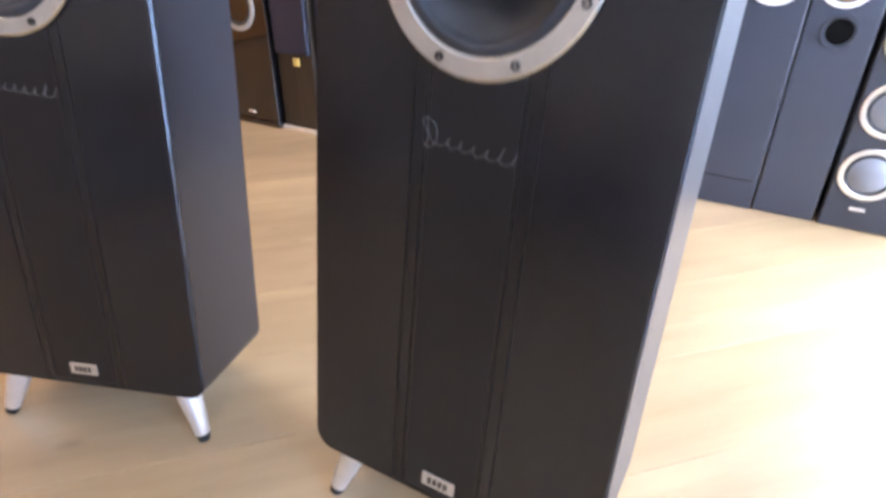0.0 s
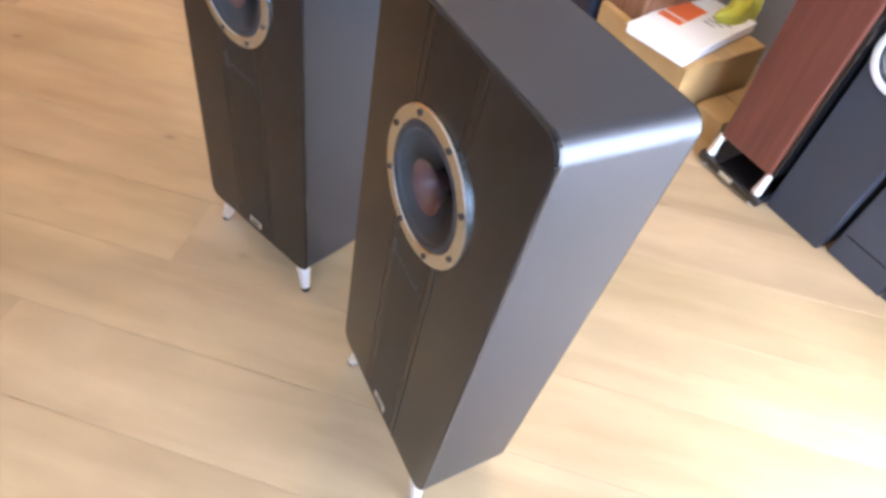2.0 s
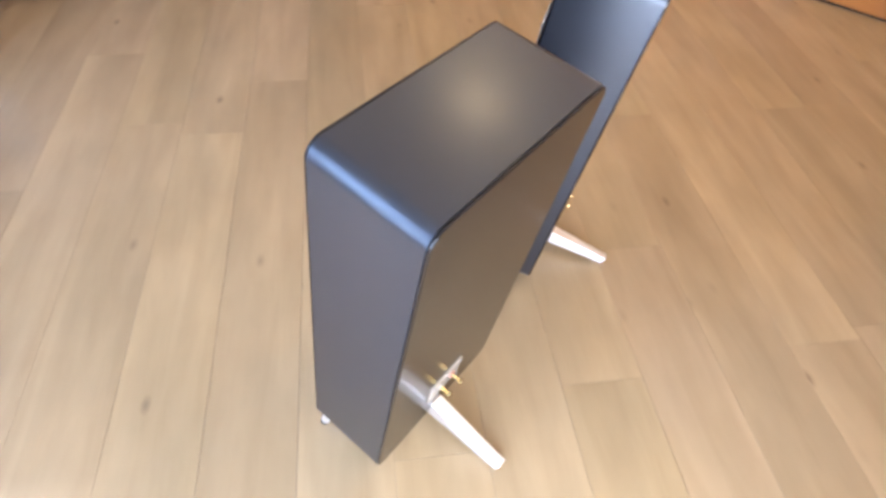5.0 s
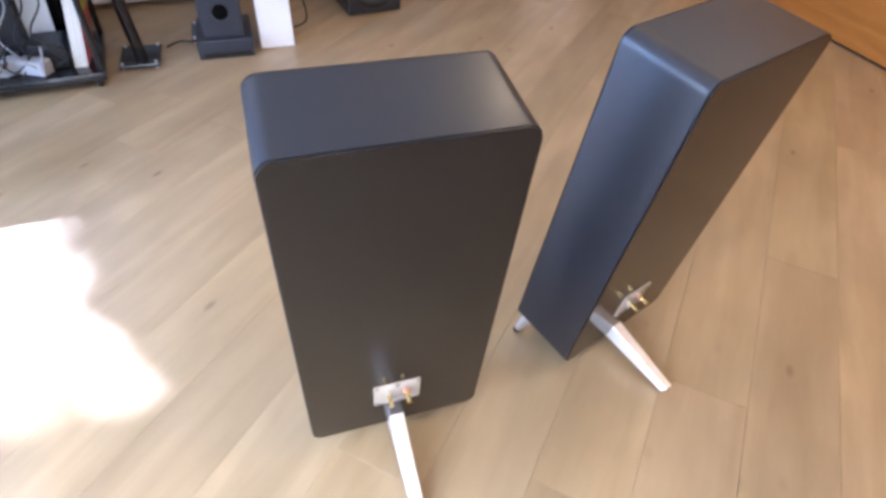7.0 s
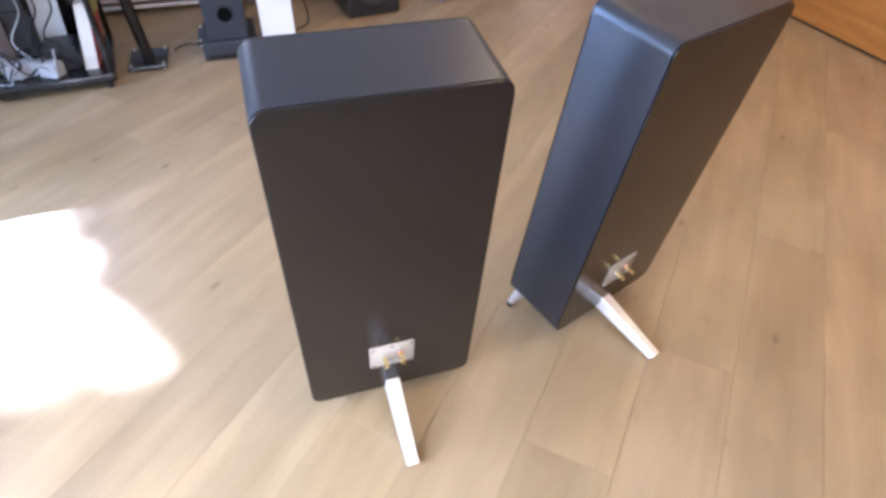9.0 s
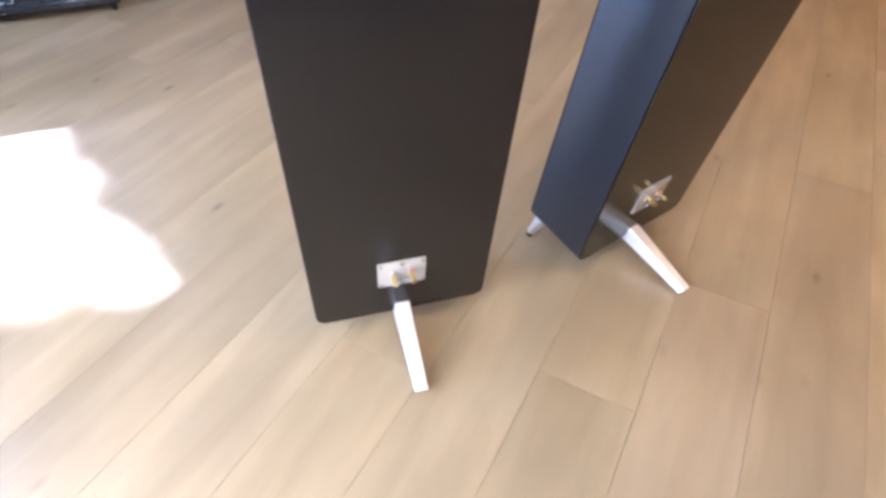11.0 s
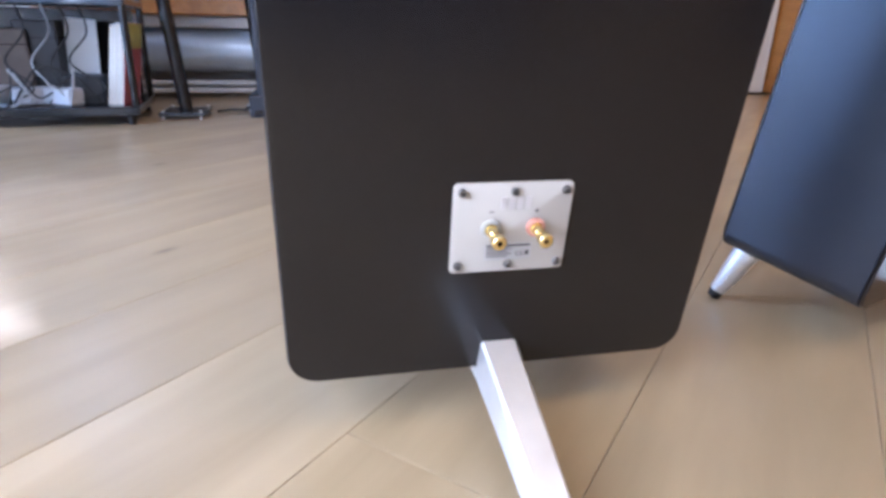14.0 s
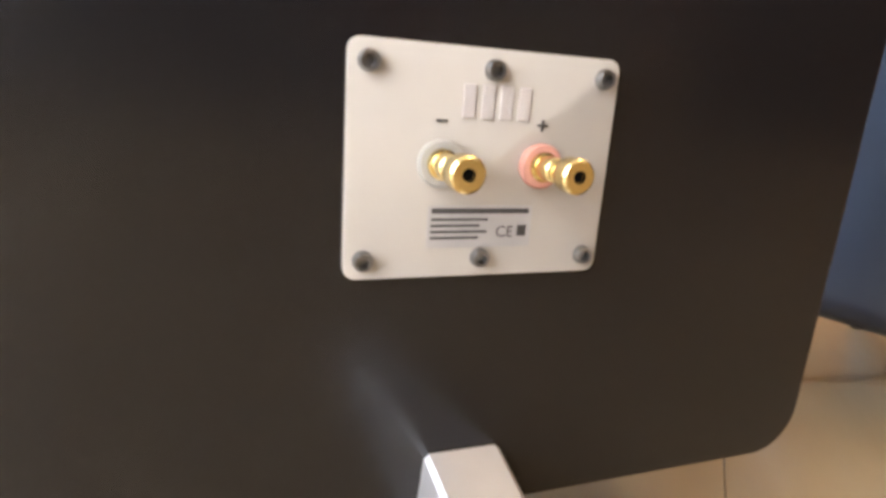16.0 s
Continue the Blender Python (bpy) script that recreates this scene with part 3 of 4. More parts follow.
for k in range(4):
    y0 = Y0 + 0.002 + k * 1.21
    part("panel", box(X0, X0 + 0.045, y0, y0 + 1.206, 0.0152, 2.2, 0.002), "amber", pan)

for sx, sy in DOWNLIGHTS:
    dl = thing("ceiling_light", pose(sx, sy, ZC), "round white ceiling downlight with a warm glow", "ceiling light", "ceiling lights")
    part("trim_ring", lathe([(0.185, 0.0), (0.185, -0.014), (0.192, -0.018), (0.210, -0.012), (0.215, 0.0)], 40, close=True), "lamp_ring_white", dl, smooth=40)

# ---------------------------------------------------------------- the pair of loudspeakers
SW, SH, SD, SR, LEAN, LIFT = 0.3710, 0.8032, 0.1815, 0.026, 8.17, 0.0795
RING_Z, RING_R = 0.5936, 0.0962


def lean(m=None):
    """The cabinet's own frame: leant back, its lower front edge lifted off the floor."""
    base = Matrix.Translation((0, 0, LIFT)) @ Matrix.Rotation(radians(-LEAN), 4, "X")
    return base if m is None else base @ m


def put(ob, m):
    ob.matrix_local = m
    return ob


def loudspeaker():
    sp = thing("loudspeaker", pose(0, 0, 0), "satin black loudspeaker with one round driver on silver legs", "loudspeaker", "pair of loudspeakers")
    L = lean()
    outline = rounded_outline(SW, SH, SR, 9)
    shell = slab(outline, 0.006, SD - 0.005, 0.0)
    shell.faces.ensure_lookup_table()
    bmesh.ops.delete(shell, geom=[min(shell.faces, key=lambda f: f.calc_center_median().y)], context="FACES_ONLY")
    put(part("cabinet", shell, "lacquer", sp, smooth=20), L)
    # front: a shallow rounded board with a fine bright rim
    put(part("front_panel", holed_slab(outline, 0.0, 0.0058, (0.0, RING_Z), 0.0955), "baffle", sp, "matt black front with thin vertical stripes", smooth=20), L)
    inner = rounded_outline(SW - 0.003, SH - 0.003, SR - 0.0015, 9)
    put(part("back_panel", slab([(x, z + 0.0015) for x, z in inner], SD - 0.0048, SD, 0.0012), "back", sp, "plain black back board", smooth=20), L)
    for sx in (-1, 1):
        for x, w in ((0.0500, 0.0030), (0.0640, 0.0030)):
            c = math.sqrt(0.100 ** 2 - x * x)
            for z0, z1 in ((0.010, RING_Z - c), (RING_Z + c, SH - 0.004)):
                put(part("stripe", box(sx * x - w / 2, sx * x + w / 2, -0.00025, 0.0004, z0, z1, 0.0), "stripe", sp), L)
    # darker strip down the middle, cut round the driver
    arc = [(0.1005 * math.sin(radians(a)), 0.1005 * math.cos(radians(a))) for a in range(-27, 28, 3)]
    ends = [arc[0][0], arc[-1][0]]
    for shape in ([(ends[0], 0.010), (ends[1], 0.010)] + [(x, RING_Z - c) for x, c in arc[::-1]],
                  [(x, RING_Z + c) for x, c in arc] + [(ends[1], SH - 0.004), (ends[0], SH - 0.004)]):
        put(part("inlay", slab(shape, -0.00018, 0.0004), "inlay", sp, "dull black middle strip"), L)
    # driver
    D = L @ Matrix.Translation((0, 0, RING_Z)) @ FRONT
    drv = put(part("driver_ring", lathe([(0.0855, 0.0), (0.0855, 0.0045), (0.0875, 0.0062), (0.1040, 0.0062), (0.1062, 0.0045), (0.1062, 0.0)], 72, close=True), "steel", sp, "brushed silver driver ring", smooth=35), D)
    for k in range(8):
        a = radians(90 + 22.2 - 45 * k)
        p = (RING_R * math.cos(a), RING_R * math.sin(a), 0)
        put(part("screw", lathe([(0, 0.0060), (0.0016, 0.0060), (0.0018, 0.0076), (0.0040, 0.0080), (0.0044, 0.0066), (0.0044, 0.0060)], 16, Matrix.Translation(p)), "screw", drv), Matrix.Identity(4))
    put(part("surround", lathe([(0.0856, 0.0035), (0.0835, 0.0046), (0.0790, 0.0062), (0.0750, 0.0046), (0.0735, 0.0012)], 72), "surround", drv, smooth=60), Matrix.Identity(4))
    ribs = [(0.0736, 0.0010)]
    for k in range(12):
        r = 0.0715 - k * 0.0042
        ribs += [(r, -0.0015 - k * 0.0027 + (0.0005 if k % 2 else -0.0003))]
    put(part("cone", lathe(ribs + [(0.0215, -0.0350), (0.0190, -0.0420), (0.0, -0.0430)], 72), "cone", drv, "dark grey paper cone", smooth=60), Matrix.Identity(4))
    put(part("whizzer_cone", lathe([(0.0166, -0.0240), (0.0185, -0.0190), (0.0225, -0.0120), (0.0285, -0.0050), (0.0350, 0.0004), (0.0364, 0.0010), (0.0368, 0.0004), (0.0352, -0.0014), (0.0292, -0.0066), (0.0234, -0.0134), (0.0196, -0.0200), (0.0178, -0.0240)], 56, close=True), "whizzer", drv, "brown inner cone", smooth=50), Matrix.Identity(4))
    put(part("throat", lathe([(0.0172, -0.0236), (0.0168, -0.0330), (0.0150, -0.0400), (0.0, -0.0410)], 40), "hole", drv, "dark hollow throat", smooth=50), Matrix.Identity(4))
    put(part("pole_piece", lathe([(0.0, -0.0340), (0.0050, -0.0345), (0.0075, -0.0365), (0.0078, -0.0405)], 32), "screw", drv, smooth=60), Matrix.Identity(4))
    # emblem below the driver: a slanted flourish
    stem = [(-0.049, 0.449), (-0.046, 0.436), (-0.0475, 0.425), (-0.051, 0.4245), (-0.044, 0.4215), (-0.037, 0.4280), (-0.038, 0.4420), (-0.047, 0.4490), (-0.052, 0.4440), (-0.040, 0.4260)]
    flourish = [(x, -0.0006, z) for x, z in stem]
    for k in range(37):
        th = k * math.pi / 3
        rise = 2.2 if 24 < k < 30 else (1.8 if k > 33 else 1.0)
        dz = 0.0050 * math.cos(th + 2.2) * (rise if math.cos(th + 2.2) > 0 else 0.75)
        flourish.append((-0.034 + 0.00225 * k - 0.0030 * math.sin(th + 2.2) + 0.45 * dz, -0.0006, 0.4290 - 0.00022 * k + dz))
    put(tube(flourish, 0.00048, "emblem", "script", sp, "fine silver flourish", n=6), L)
    bd = put(part("badge", box(-0.0215, 0.0215, -0.0022, 0.0, 0.0212, 0.0392, 0.0007), "badge", sp, "small silver badge"), L)
    for k in range(4):
        put(part("badge_mark", box(-0.0135 + k * 0.0070, -0.0085 + k * 0.0070, -0.0027, -0.0021, 0.0257, 0.0347, 0), "print_dark", bd), Matrix.Identity(4))
    # terminal plate on the back
    T = L @ Matrix.Translation((0.0016, SD, 0.1442)) @ BACK @ Matrix.Rotation(radians(180), 4, "Z")
    # in T: x to the viewer's right behind the box, y up, z out
    ol = rounded_outline(0.0985, 0.0788, 0.0042, 4)
    pl = put(part("terminal_plate", slab([(x, z - 0.0394) for x, z in ol], 0.0, 0.0035, 0.0007), "plate", sp, "cream plastic terminal plate", smooth=25), T @ Matrix.Rotation(radians(90), 4, "X"))
    P = Matrix.Rotation(radians(-90), 4, "X")
    for sx in (-1, 0, 1):
        for sy in (-1, 1):
            put(part("screw", lathe([(0, 0.0038), (0.0018, 0.0038), (0.0019, 0.0067), (0.0029, 0.0069), (0.0034, 0.0060), (0.0036, 0.0035)], 18, Matrix.Translation((sx * 0.0427, sy * 0.0324, 0))), "screw_steel", pl, smooth=40), P)
    for sx, ring in ((-1, "grey_ring"), (1, "red_ring")):
        base = Matrix.Translation((sx * 0.0188 + 0.001, 0.0012, 0))
        post = put(part("binding_post", lathe([(0, 0.0035), (0.0052, 0.0035), (0.0052, 0.0090), (0.0043, 0.0094), (0.0043, 0.0170), (0.0036, 0.0176), (0.0036, 0.0190), (0.0044, 0.0194), (0.0044, 0.0206), (0.0036, 0.0210), (0.0036, 0.0224), (0.0046, 0.0229),
                                                       (0.0058, 0.0250), (0.0058, 0.0310), (0.0050, 0.0318), (0.0021, 0.0318), (0.0021, 0.0250), (0, 0.0250)], 28, base), "gold", pl, "gold-plated binding post", smooth=35), P)
        put(part("ring", lathe([(0.0053, 0.0036), (0.0076, 0.0036), (0.0080, 0.0050), (0.0080, 0.0068), (0.0074, 0.0078), (0.0053, 0.0078)], 28, base, close=True), ring, post, smooth=35), Matrix.Identity(4))
        # black disc painted as the shade within the bore
        put(part("hole", lathe([(0.0020, 0.0300), (0.0, 0.0300)], 20, base), "hole", post), Matrix.Identity(4))
        put(part("polarity_mark", box(sx * 0.0188 - 0.0008, sx * 0.0188 + 0.0032, 0.0148, 0.0156, 0.0036, 0.0040, 0), "print_dark", pl), P)
    put(part("polarity_mark", box(0.0188 + 0.0008, 0.0188 + 0.0016, 0.0132, 0.0172, 0.0037, 0.0041, 0), "print_dark", pl), P)
    lab = put(part("type_label", box(-0.0205, 0.0195, -0.0285, -0.0135, 0.0036, 0.0039, 0), "label_grey", pl, "grey type label"), P)
    rows = [(-0.0192, 0.0180, -0.0162, 0.0018)] + [(-0.0192, 0.0020 - 0.003 * (k % 2), -0.0188 - k * 0.0022, 0.0009) for k in range(4)]
    for a, b, y, h in rows:
        put(part("print_bar", box(a, b, y, y + h, 0.0039, 0.00405, 0), "print_dark", lab), Matrix.Identity(4))
    put(part("conformity_mark", letters("CE", 0.0058), "print_dark", lab), Matrix.Translation((0.0055, -0.0248, 0.0039)))
    put(part("print_mark", box(0.0140, 0.0175, -0.0245, -0.0205, 0.0039, 0.00405, 0), "print_dark", lab), Matrix.Identity(4))
    for k in range(4):
        put(part("embossed_mark", box(-0.0105 + k * 0.0068, -0.0060 + k * 0.0068, 0.0165, 0.0275, 0.0035, 0.0041, 0.0002), "emboss", pl), P)
    # front feet, splayed cones with rubber tips
    for sx in (-1, 1):
        a, b = Vector((sx * 0.142 + 0.010 * (sx < 0), 0.026, 0.0835)), Vector((sx * 0.168 + 0.012 * (sx < 0), 0.002, 0.010))
        ft = part("front_foot", rod(a, b, 0.0190, 0.0105, 28, bevel=0.002), "alu", sp, "satin aluminium cone foot", smooth=40)
        part("rubber_tip", rod(b, b + (b - a) * 0.115, 0.0092, 0.0085, 20, bevel=0.001), "rubber", ft, smooth=40)
    # rear leg: a flat tapered bar that runs out behind
    bm = bmesh.new()
    secs = [(0.120, 0.0164, 0.078, 0.040), (0.185, 0.0164, 0.0835, 0.0425), (0.370, 0.0118, 0.0215, 0.0045)]
    rings = []
    for y, w, zt, zb in secs:
        c = 0.0022
        dy = 0.010 if y > 0.3 else 0.0
        rings.append([bm.verts.new(p) for p in ((-w + c, y, zt), (w - c, y, zt), (w, y - dy * 0.1, zt - c), (w + 0.003, y - dy, zb + c), (w, y - dy, zb), (-w, y - dy, zb), (-w - 0.003, y - dy, zb + c), (-w, y - dy * 0.1, zt - c))])
    for a, b in zip(rings, rings[1:]):
        for k in range(8):
            bm.faces.new((a[k], a[(k + 1) % 8], b[(k + 1) % 8], b[k]))
    bm.faces.new(rings[0]), bm.faces.new(rings[-1][::-1])
    bmesh.ops.recalc_face_normals(bm, faces=bm.faces[:])
    leg = part("rear_leg", bm, "alu", sp, "satin aluminium rear leg")
    part("rubber_tip", rod((0, 0.350, 0.010), (0, 0.350, 0.0), 0.008, 0.0075, 20, bevel=0.001), "rubber", leg, smooth=40)
    return sp


speaker = loudspeaker()
copy_thing(speaker, pose(-0.5464, -0.0866, 0, 0, 0, 20.2))

# ---------------------------------------------------------------- row of loudspeakers along the north wall


def ring_driver(parent, name, x, y, z, r, ring, cone, dome=True, bolts=0, label=""):
    """A driver in a front that faces -y: trim ring, cone or dome, bolts."""
    m = Matrix.Translation((x, y, z)) @ FRONT
    rg = put(part(name, lathe([(r * 0.80, 0.0), (r * 0.80, 0.003), (r * 0.83, 0.005), (r * 0.96, 0.005), (r, 0.003), (r, 0.0)], 48, close=True), ring, parent, label, smooth=35), m)
    d = [(r * 0.80, 0.002), (r * 0.74, 0.005), (r * 0.68, 0.0015)]
    put(part("surround", lathe(d, 48), "surround", rg, smooth=60), Matrix.Identity(4))
    prof = [(r * 0.68, 0.0015), (r * 0.5, 0.010 * r / 0.08), (r * 0.3, 0.0145 * r / 0.08), (0, 0.017 * r / 0.08)] if dome else [(r * 0.68, 0.0015), (r * 0.45, -0.012), (r * 0.24, -0.022), (r * 0.22, -0.017), (0, -0.012)]
    put(part("cone", lathe(prof, 48), cone, rg, smooth=60), Matrix.Identity(4))
    for k in range(bolts):
        a = radians(30 + 360 * k / bolts)
        put(part("bolt", lathe([(0, 0.0072), (0.004, 0.0068), (0.0046, 0.005)], 12, Matrix.Translation((r * 0.9 * math.cos(a), r * 0.9 * math.sin(a), 0))), "badge", rg, smooth=50), Matrix.Identity(4))
    return rg


def tower(name, x0, x1, y, depth, h, mat, label, z0=0.0, category="loudspeaker"):
    t = thing(name, pose((x0 + x1) / 2, y, 0), label, category, "loudspeakers along the wall")
    w = x1 - x0
    part("cabinet", box(-w / 2, w / 2, 0.020, depth, z0 + 0.004, h, 0.004), mat, t)
    part("front_panel", box(-w / 2 + 0.001, w / 2 - 0.001, 0.0, 0.0195, z0 + 0.002, h - 0.002, 0.003), mat, t)
    return t, w


t, w = tower("loudspeaker", -1.635, -1.365, 1.165, 0.34, 1.10, "piano", "black floor-standing loudspeaker with a small silver badge")
part("badge", box(-0.012, 0.020, -0.003, 0.0, 0.040, 0.050, 0.001), "badge", t)
part("plinth", box(-w / 2 - 0.012, w / 2 + 0.012, -0.012, 0.36, 0.0, 0.018, 0.003), "piano", t)
ring_driver(t, "woofer", 0, 0.0, 0.42, 0.085, "grey_ring", "cone", False)
ring_driver(t, "woofer", 0, 0.0, 0.64, 0.085, "grey_ring", "cone", False)

t, w = tower("loudspeaker", -2.06, -1.72, 1.14, 0.38, 0.95, "black_brown", "dark brown veneered floor-standing loudspeaker")
part("grille", box(-w / 2 + 0.02, w / 2 - 0.02, -0.014, -0.001, 0.22, 0.93, 0.005), "rubber", t, "black cloth grille")
t, w = tower("loudspeaker", -2.48, -2.14, 1.12, 0.38, 0.95, "black_brown", "dark brown veneered floor-standing loudspeaker")
part("grille", box(-w / 2 + 0.02, w / 2 - 0.02, -0.014, -0.001, 0.22, 0.93, 0.005), "rubber", t, "black cloth grille")

t, w = tower("loudspeaker", -1.352, -1.188, 1.185, 0.33, 1.02, "black_brown", "dark brown loudspeaker with a blue-grey grille and a silver foot strip")
part("grille", box(-w / 2 + 0.006, w / 2 - 0.006, -0.018, -0.001, 0.275, 0.99, 0.006), "navy", t, "blue-grey grille")
part("stud", box(-0.004, 0.022, -0.008, 0.0, 0.235, 0.262, 0.003), "amber_dome", t, "small brass stud")
part("foot_strip", box(-w / 2 - 0.004, w / 2 + 0.004, -0.012, 0.010, 0.0, 0.012, 0.002), "alu", t, "silver foot strip")

t, w = tower("loudspeaker", -1.172, -0.972, 1.195, 0.34, 1.02, "navy", "dark blue floor-standing loudspeaker on a dark plinth")
part("plinth", box(-w / 2 - 0.008, w / 2 + 0.008, -0.010, 0.35, 0.0, 0.040, 0.004), "black_brown", t)
part("stud", lathe([(0, 0.004), (0.007, 0.003), (0.009, 0.0)], 16, Matrix.Translation((-0.005, 0.0, 0.065)) @ FRONT), "badge", t, "small silver stud", smooth=50)
ring_driver(t, "woofer", 0, 0.0, 0.46, 0.08, "grey_ring", "cone", False)

t, w = tower("loudspeaker", -0.955, -0.775, 1.236, 0.32, 0.98, "walnut", "brown walnut-veneered floor-standing loudspeaker")
ring_driver(t, "woofer", 0, 0.0, 0.62, 0.075, "grey_ring", "cone", False)

# mahogany loudspeaker on a black plinth with silver feet
t = thing("loudspeaker", pose(-0.240, 1.205, 0), "red-brown mahogany loudspeaker on a glossy black plinth with silver cone feet", "loudspeaker", "loudspeakers along the wall")
part("cabinet", box(-0.092, 0.094, 0.025, 0.36, 0.105, 1.02, 0.006), "mahogany", t)
part("side_trim", box(0.0945, 0.108, 0.03, 0.36, 0.105, 1.02, 0.003), "piano", t, "black side")
pl = part("plinth", box(-0.118, 0.122, 0.0, 0.37, 0.012, 0.042, 0.009, 3), "piano", t, "glossy black plinth")
for sx in (-0.092, 0.092):
    for sy in (0.022, 0.33):
        part("cone_foot", rod((sx, sy + 0.012, 0.106), (sx, sy, 0.040), 0.010, 0.015, 20, bevel=0.001), "alu", t, "polished cone foot", smooth=40)
        part("spike", rod((sx, sy, 0.012), (sx, sy, 0.0), 0.011, 0.008, 16), "alu", pl, smooth=40)
part("badge", box(-0.025, 0.022, -0.003, 0.0, 0.020, 0.034, 0.001), "badge", pl, "silver badge")
ring_driver(t, "woofer", 0, 0.024, 0.72, 0.075, "grey_ring", "cone", False)

t, w = tower("loudspeaker", -0.122, 0.062, 1.262, 0.34, 1.05, "slate", "slate-grey floor-standing loudspeaker with a silver-coned woofer")
ring_driver(t, "woofer", -0.010, 0.0, 0.525, 0.085, "white_ring", "silver_cone", True, 6, "silver woofer ring")
ring_driver(t, "woofer", -0.010, 0.0, 0.725, 0.085, "white_ring", "silver_cone", True, 6, "silver woofer ring")

t, w = tower("loudspeaker", 0.078, 0.243, 1.285, 0.32, 1.00, "slate2", "blue-grey floor-standing loudspeaker with a grey woofer")
ring_driver(t, "woofer", 0.006, 0.0, 0.588, 0.071, "white_ring", "grey_dome", True, 0, "white woofer ring")
ring_driver(t, "woofer", 0.006, 0.0, 0.770, 0.071, "white_ring", "grey_dome", True, 0, "white woofer ring")
part("base_seam", box(-w / 2 + 0.012, w / 2 - 0.012, -0.0012, 0.0, 0.080, 0.0825, 0), "hole", t)

t, w = tower("loudspeaker", 0.246, 0.392, 1.290, 0.30, 0.98, "slate2", "blue-grey loudspeaker with a yellow midrange and a bass port")
ring_driver(t, "midrange", -0.008, 0.0, 0.578, 0.058, "white_ring", "amber_dome", True, 0, "white midrange ring")
part("port", lathe([(0.0290, 0.0), (0.0300, 0.003), (0.0370, 0.004), (0.0385, 0.0)], 40, Matrix.Translation((0, 0.0, 0.470)) @ FRONT), "slate", t, "flared bass port", smooth=50)
# shallow black disc in place of the port's shaded inside
part("port_opening", lathe([(0.029, 0.0015), (0.0, 0.0008)], 40, Matrix.Translation((0, 0.0, 0.470)) @ FRONT), "hole", t)

t, w = tower("loudspeaker", 0.404, 0.585, 1.285, 0.32, 1.02, "slate", "slate-grey loudspeaker with two domed woofers and a silver badge")
for z in (0.150, 0.308, 0.466):
    ring_driver(t, "woofer", -0.018, 0.0, z, 0.066, "badge", "grey_dome", True, 0, "silver woofer ring")
part("badge", box(-0.034, 0.000, -0.003, 0.0, 0.054, 0.063, 0.001), "badge", t)

# ---------------------------------------------------------------- cartons on the floor before the row
ct = thing("cardboard_box", pose(-0.728, 1.020, 0, 0, 0, 0), "closed brown cardboard box on the floor", "box")
part("body", box(-0.212, 0.212, 0.19, 0.52, 0.0, 0.212, 0.004), "card", ct)
part("flap", box(-0.211, 0.211, 0.191, 0.352, 0.2122, 0.2155, 0.001), "card", ct)
part("flap", box(-0.211, 0.211, 0.356, 0.519, 0.2122, 0.2155, 0.001), "card", ct)
part("tape", box(-0.213, 0.213, 0.330, 0.378, 0.2156, 0.2161, 0), "tape", ct)

wb = thing("white_carton", pose(-0.676, 1.365, 0.2162, 0, 0, 10), "flat white carton with an orange label on the cardboard box", "box")
part("body", box(-0.112, 0.112, -0.185, 0.175, 0.0, 0.026, 0.003), "white_card", wb)
part("lid", box(-0.1135, 0.1135, -0.186, 0.176, 0.0262, 0.034, 0.003), "white_card", wb)
part("label", box(-0.100, -0.012, -0.020, 0.085, 0.0342, 0.0346, 0), "orange_print", wb, "orange label")
part("label_strip", box(-0.100, -0.012, -0.062, -0.030, 0.0342, 0.0346, 0), "orange_print", wb, "orange strip")
for k in range(3):
    part("print_bar", box(0.010, 0.085 - 0.015 * k, 0.070 - k * 0.022, 0.078 - k * 0.022, 0.0342, 0.0345, 0), "print_grey", wb)


def crumpled(name, m, sx, sy, sz, mat, label, category, seed):
    bm = bmesh.new()
    bmesh.ops.create_icosphere(bm, subdivisions=4, radius=1.0)
    for v in bm.verts:
        d = v.co.normalized()
        k = 0.78 + 0.30 * noise.noise(d * 1.7 + Vector((seed, 0, 0))) + 0.14 * abs(noise.noise(d * 5.0 + Vector((0, seed, 0))))
        v.co = Vector((d.x * sx * k, d.y * sy * k, max(d.z, -0.35) * sz * k + 0.35 * sz * 0.80))
    ob = part(name, bm, mat, None, smooth=70)
    ob.matrix_world = m
    return tagged(ob, label, category)


crumpled("plastic_bag", pose(-0.655, 1.535, 0.2165, 0, 0, 105), 0.15, 0.050, 0.09, "lime", "crumpled yellow-green plastic bag on the box", "bag", 3.1)
crumpled("crumpled_paper", pose(-0.865, 1.470, 0.2165, 0, 0, 25), 0.075, 0.060, 0.10, "pale_blue", "crumpled pale blue paper on the box", "paper", 8.3)

sc = thing("cardboard_box", pose(-0.440, 1.30, 0), "small brown cardboard box beside the plinth", "box")
part("body", box(-0.058, 0.055, 0.0, 0.22, 0.0, 0.085, 0.003), "card", sc)
part("flap", box(-0.057, 0.054, 0.001, 0.108, 0.0852, 0.088, 0.001), "card", sc)
part("flap", box(-0.057, 0.054, 0.112, 0.219, 0.0852, 0.088, 0.001), "card", sc)

# ---------------------------------------------------------------- south side: rack, stands, small loudspeakers
RACK = pose(1.235, -1.690, 0.016, 0, 0, 6.5) @ pose(-1.22, 1.82, 0)   # from a rack square to the room to its turned place
rk = thing("hifi_rack", RACK @ pose(1.22, -1.82, 0), "black equipment rack with glass shelves and round posts", "rack")
part("base_shelf", box(-0.46, 0.46, -0.48, 0.0, 0.018, 0.052, 0.006), "gloss_black", rk, "gloss black base shelf")
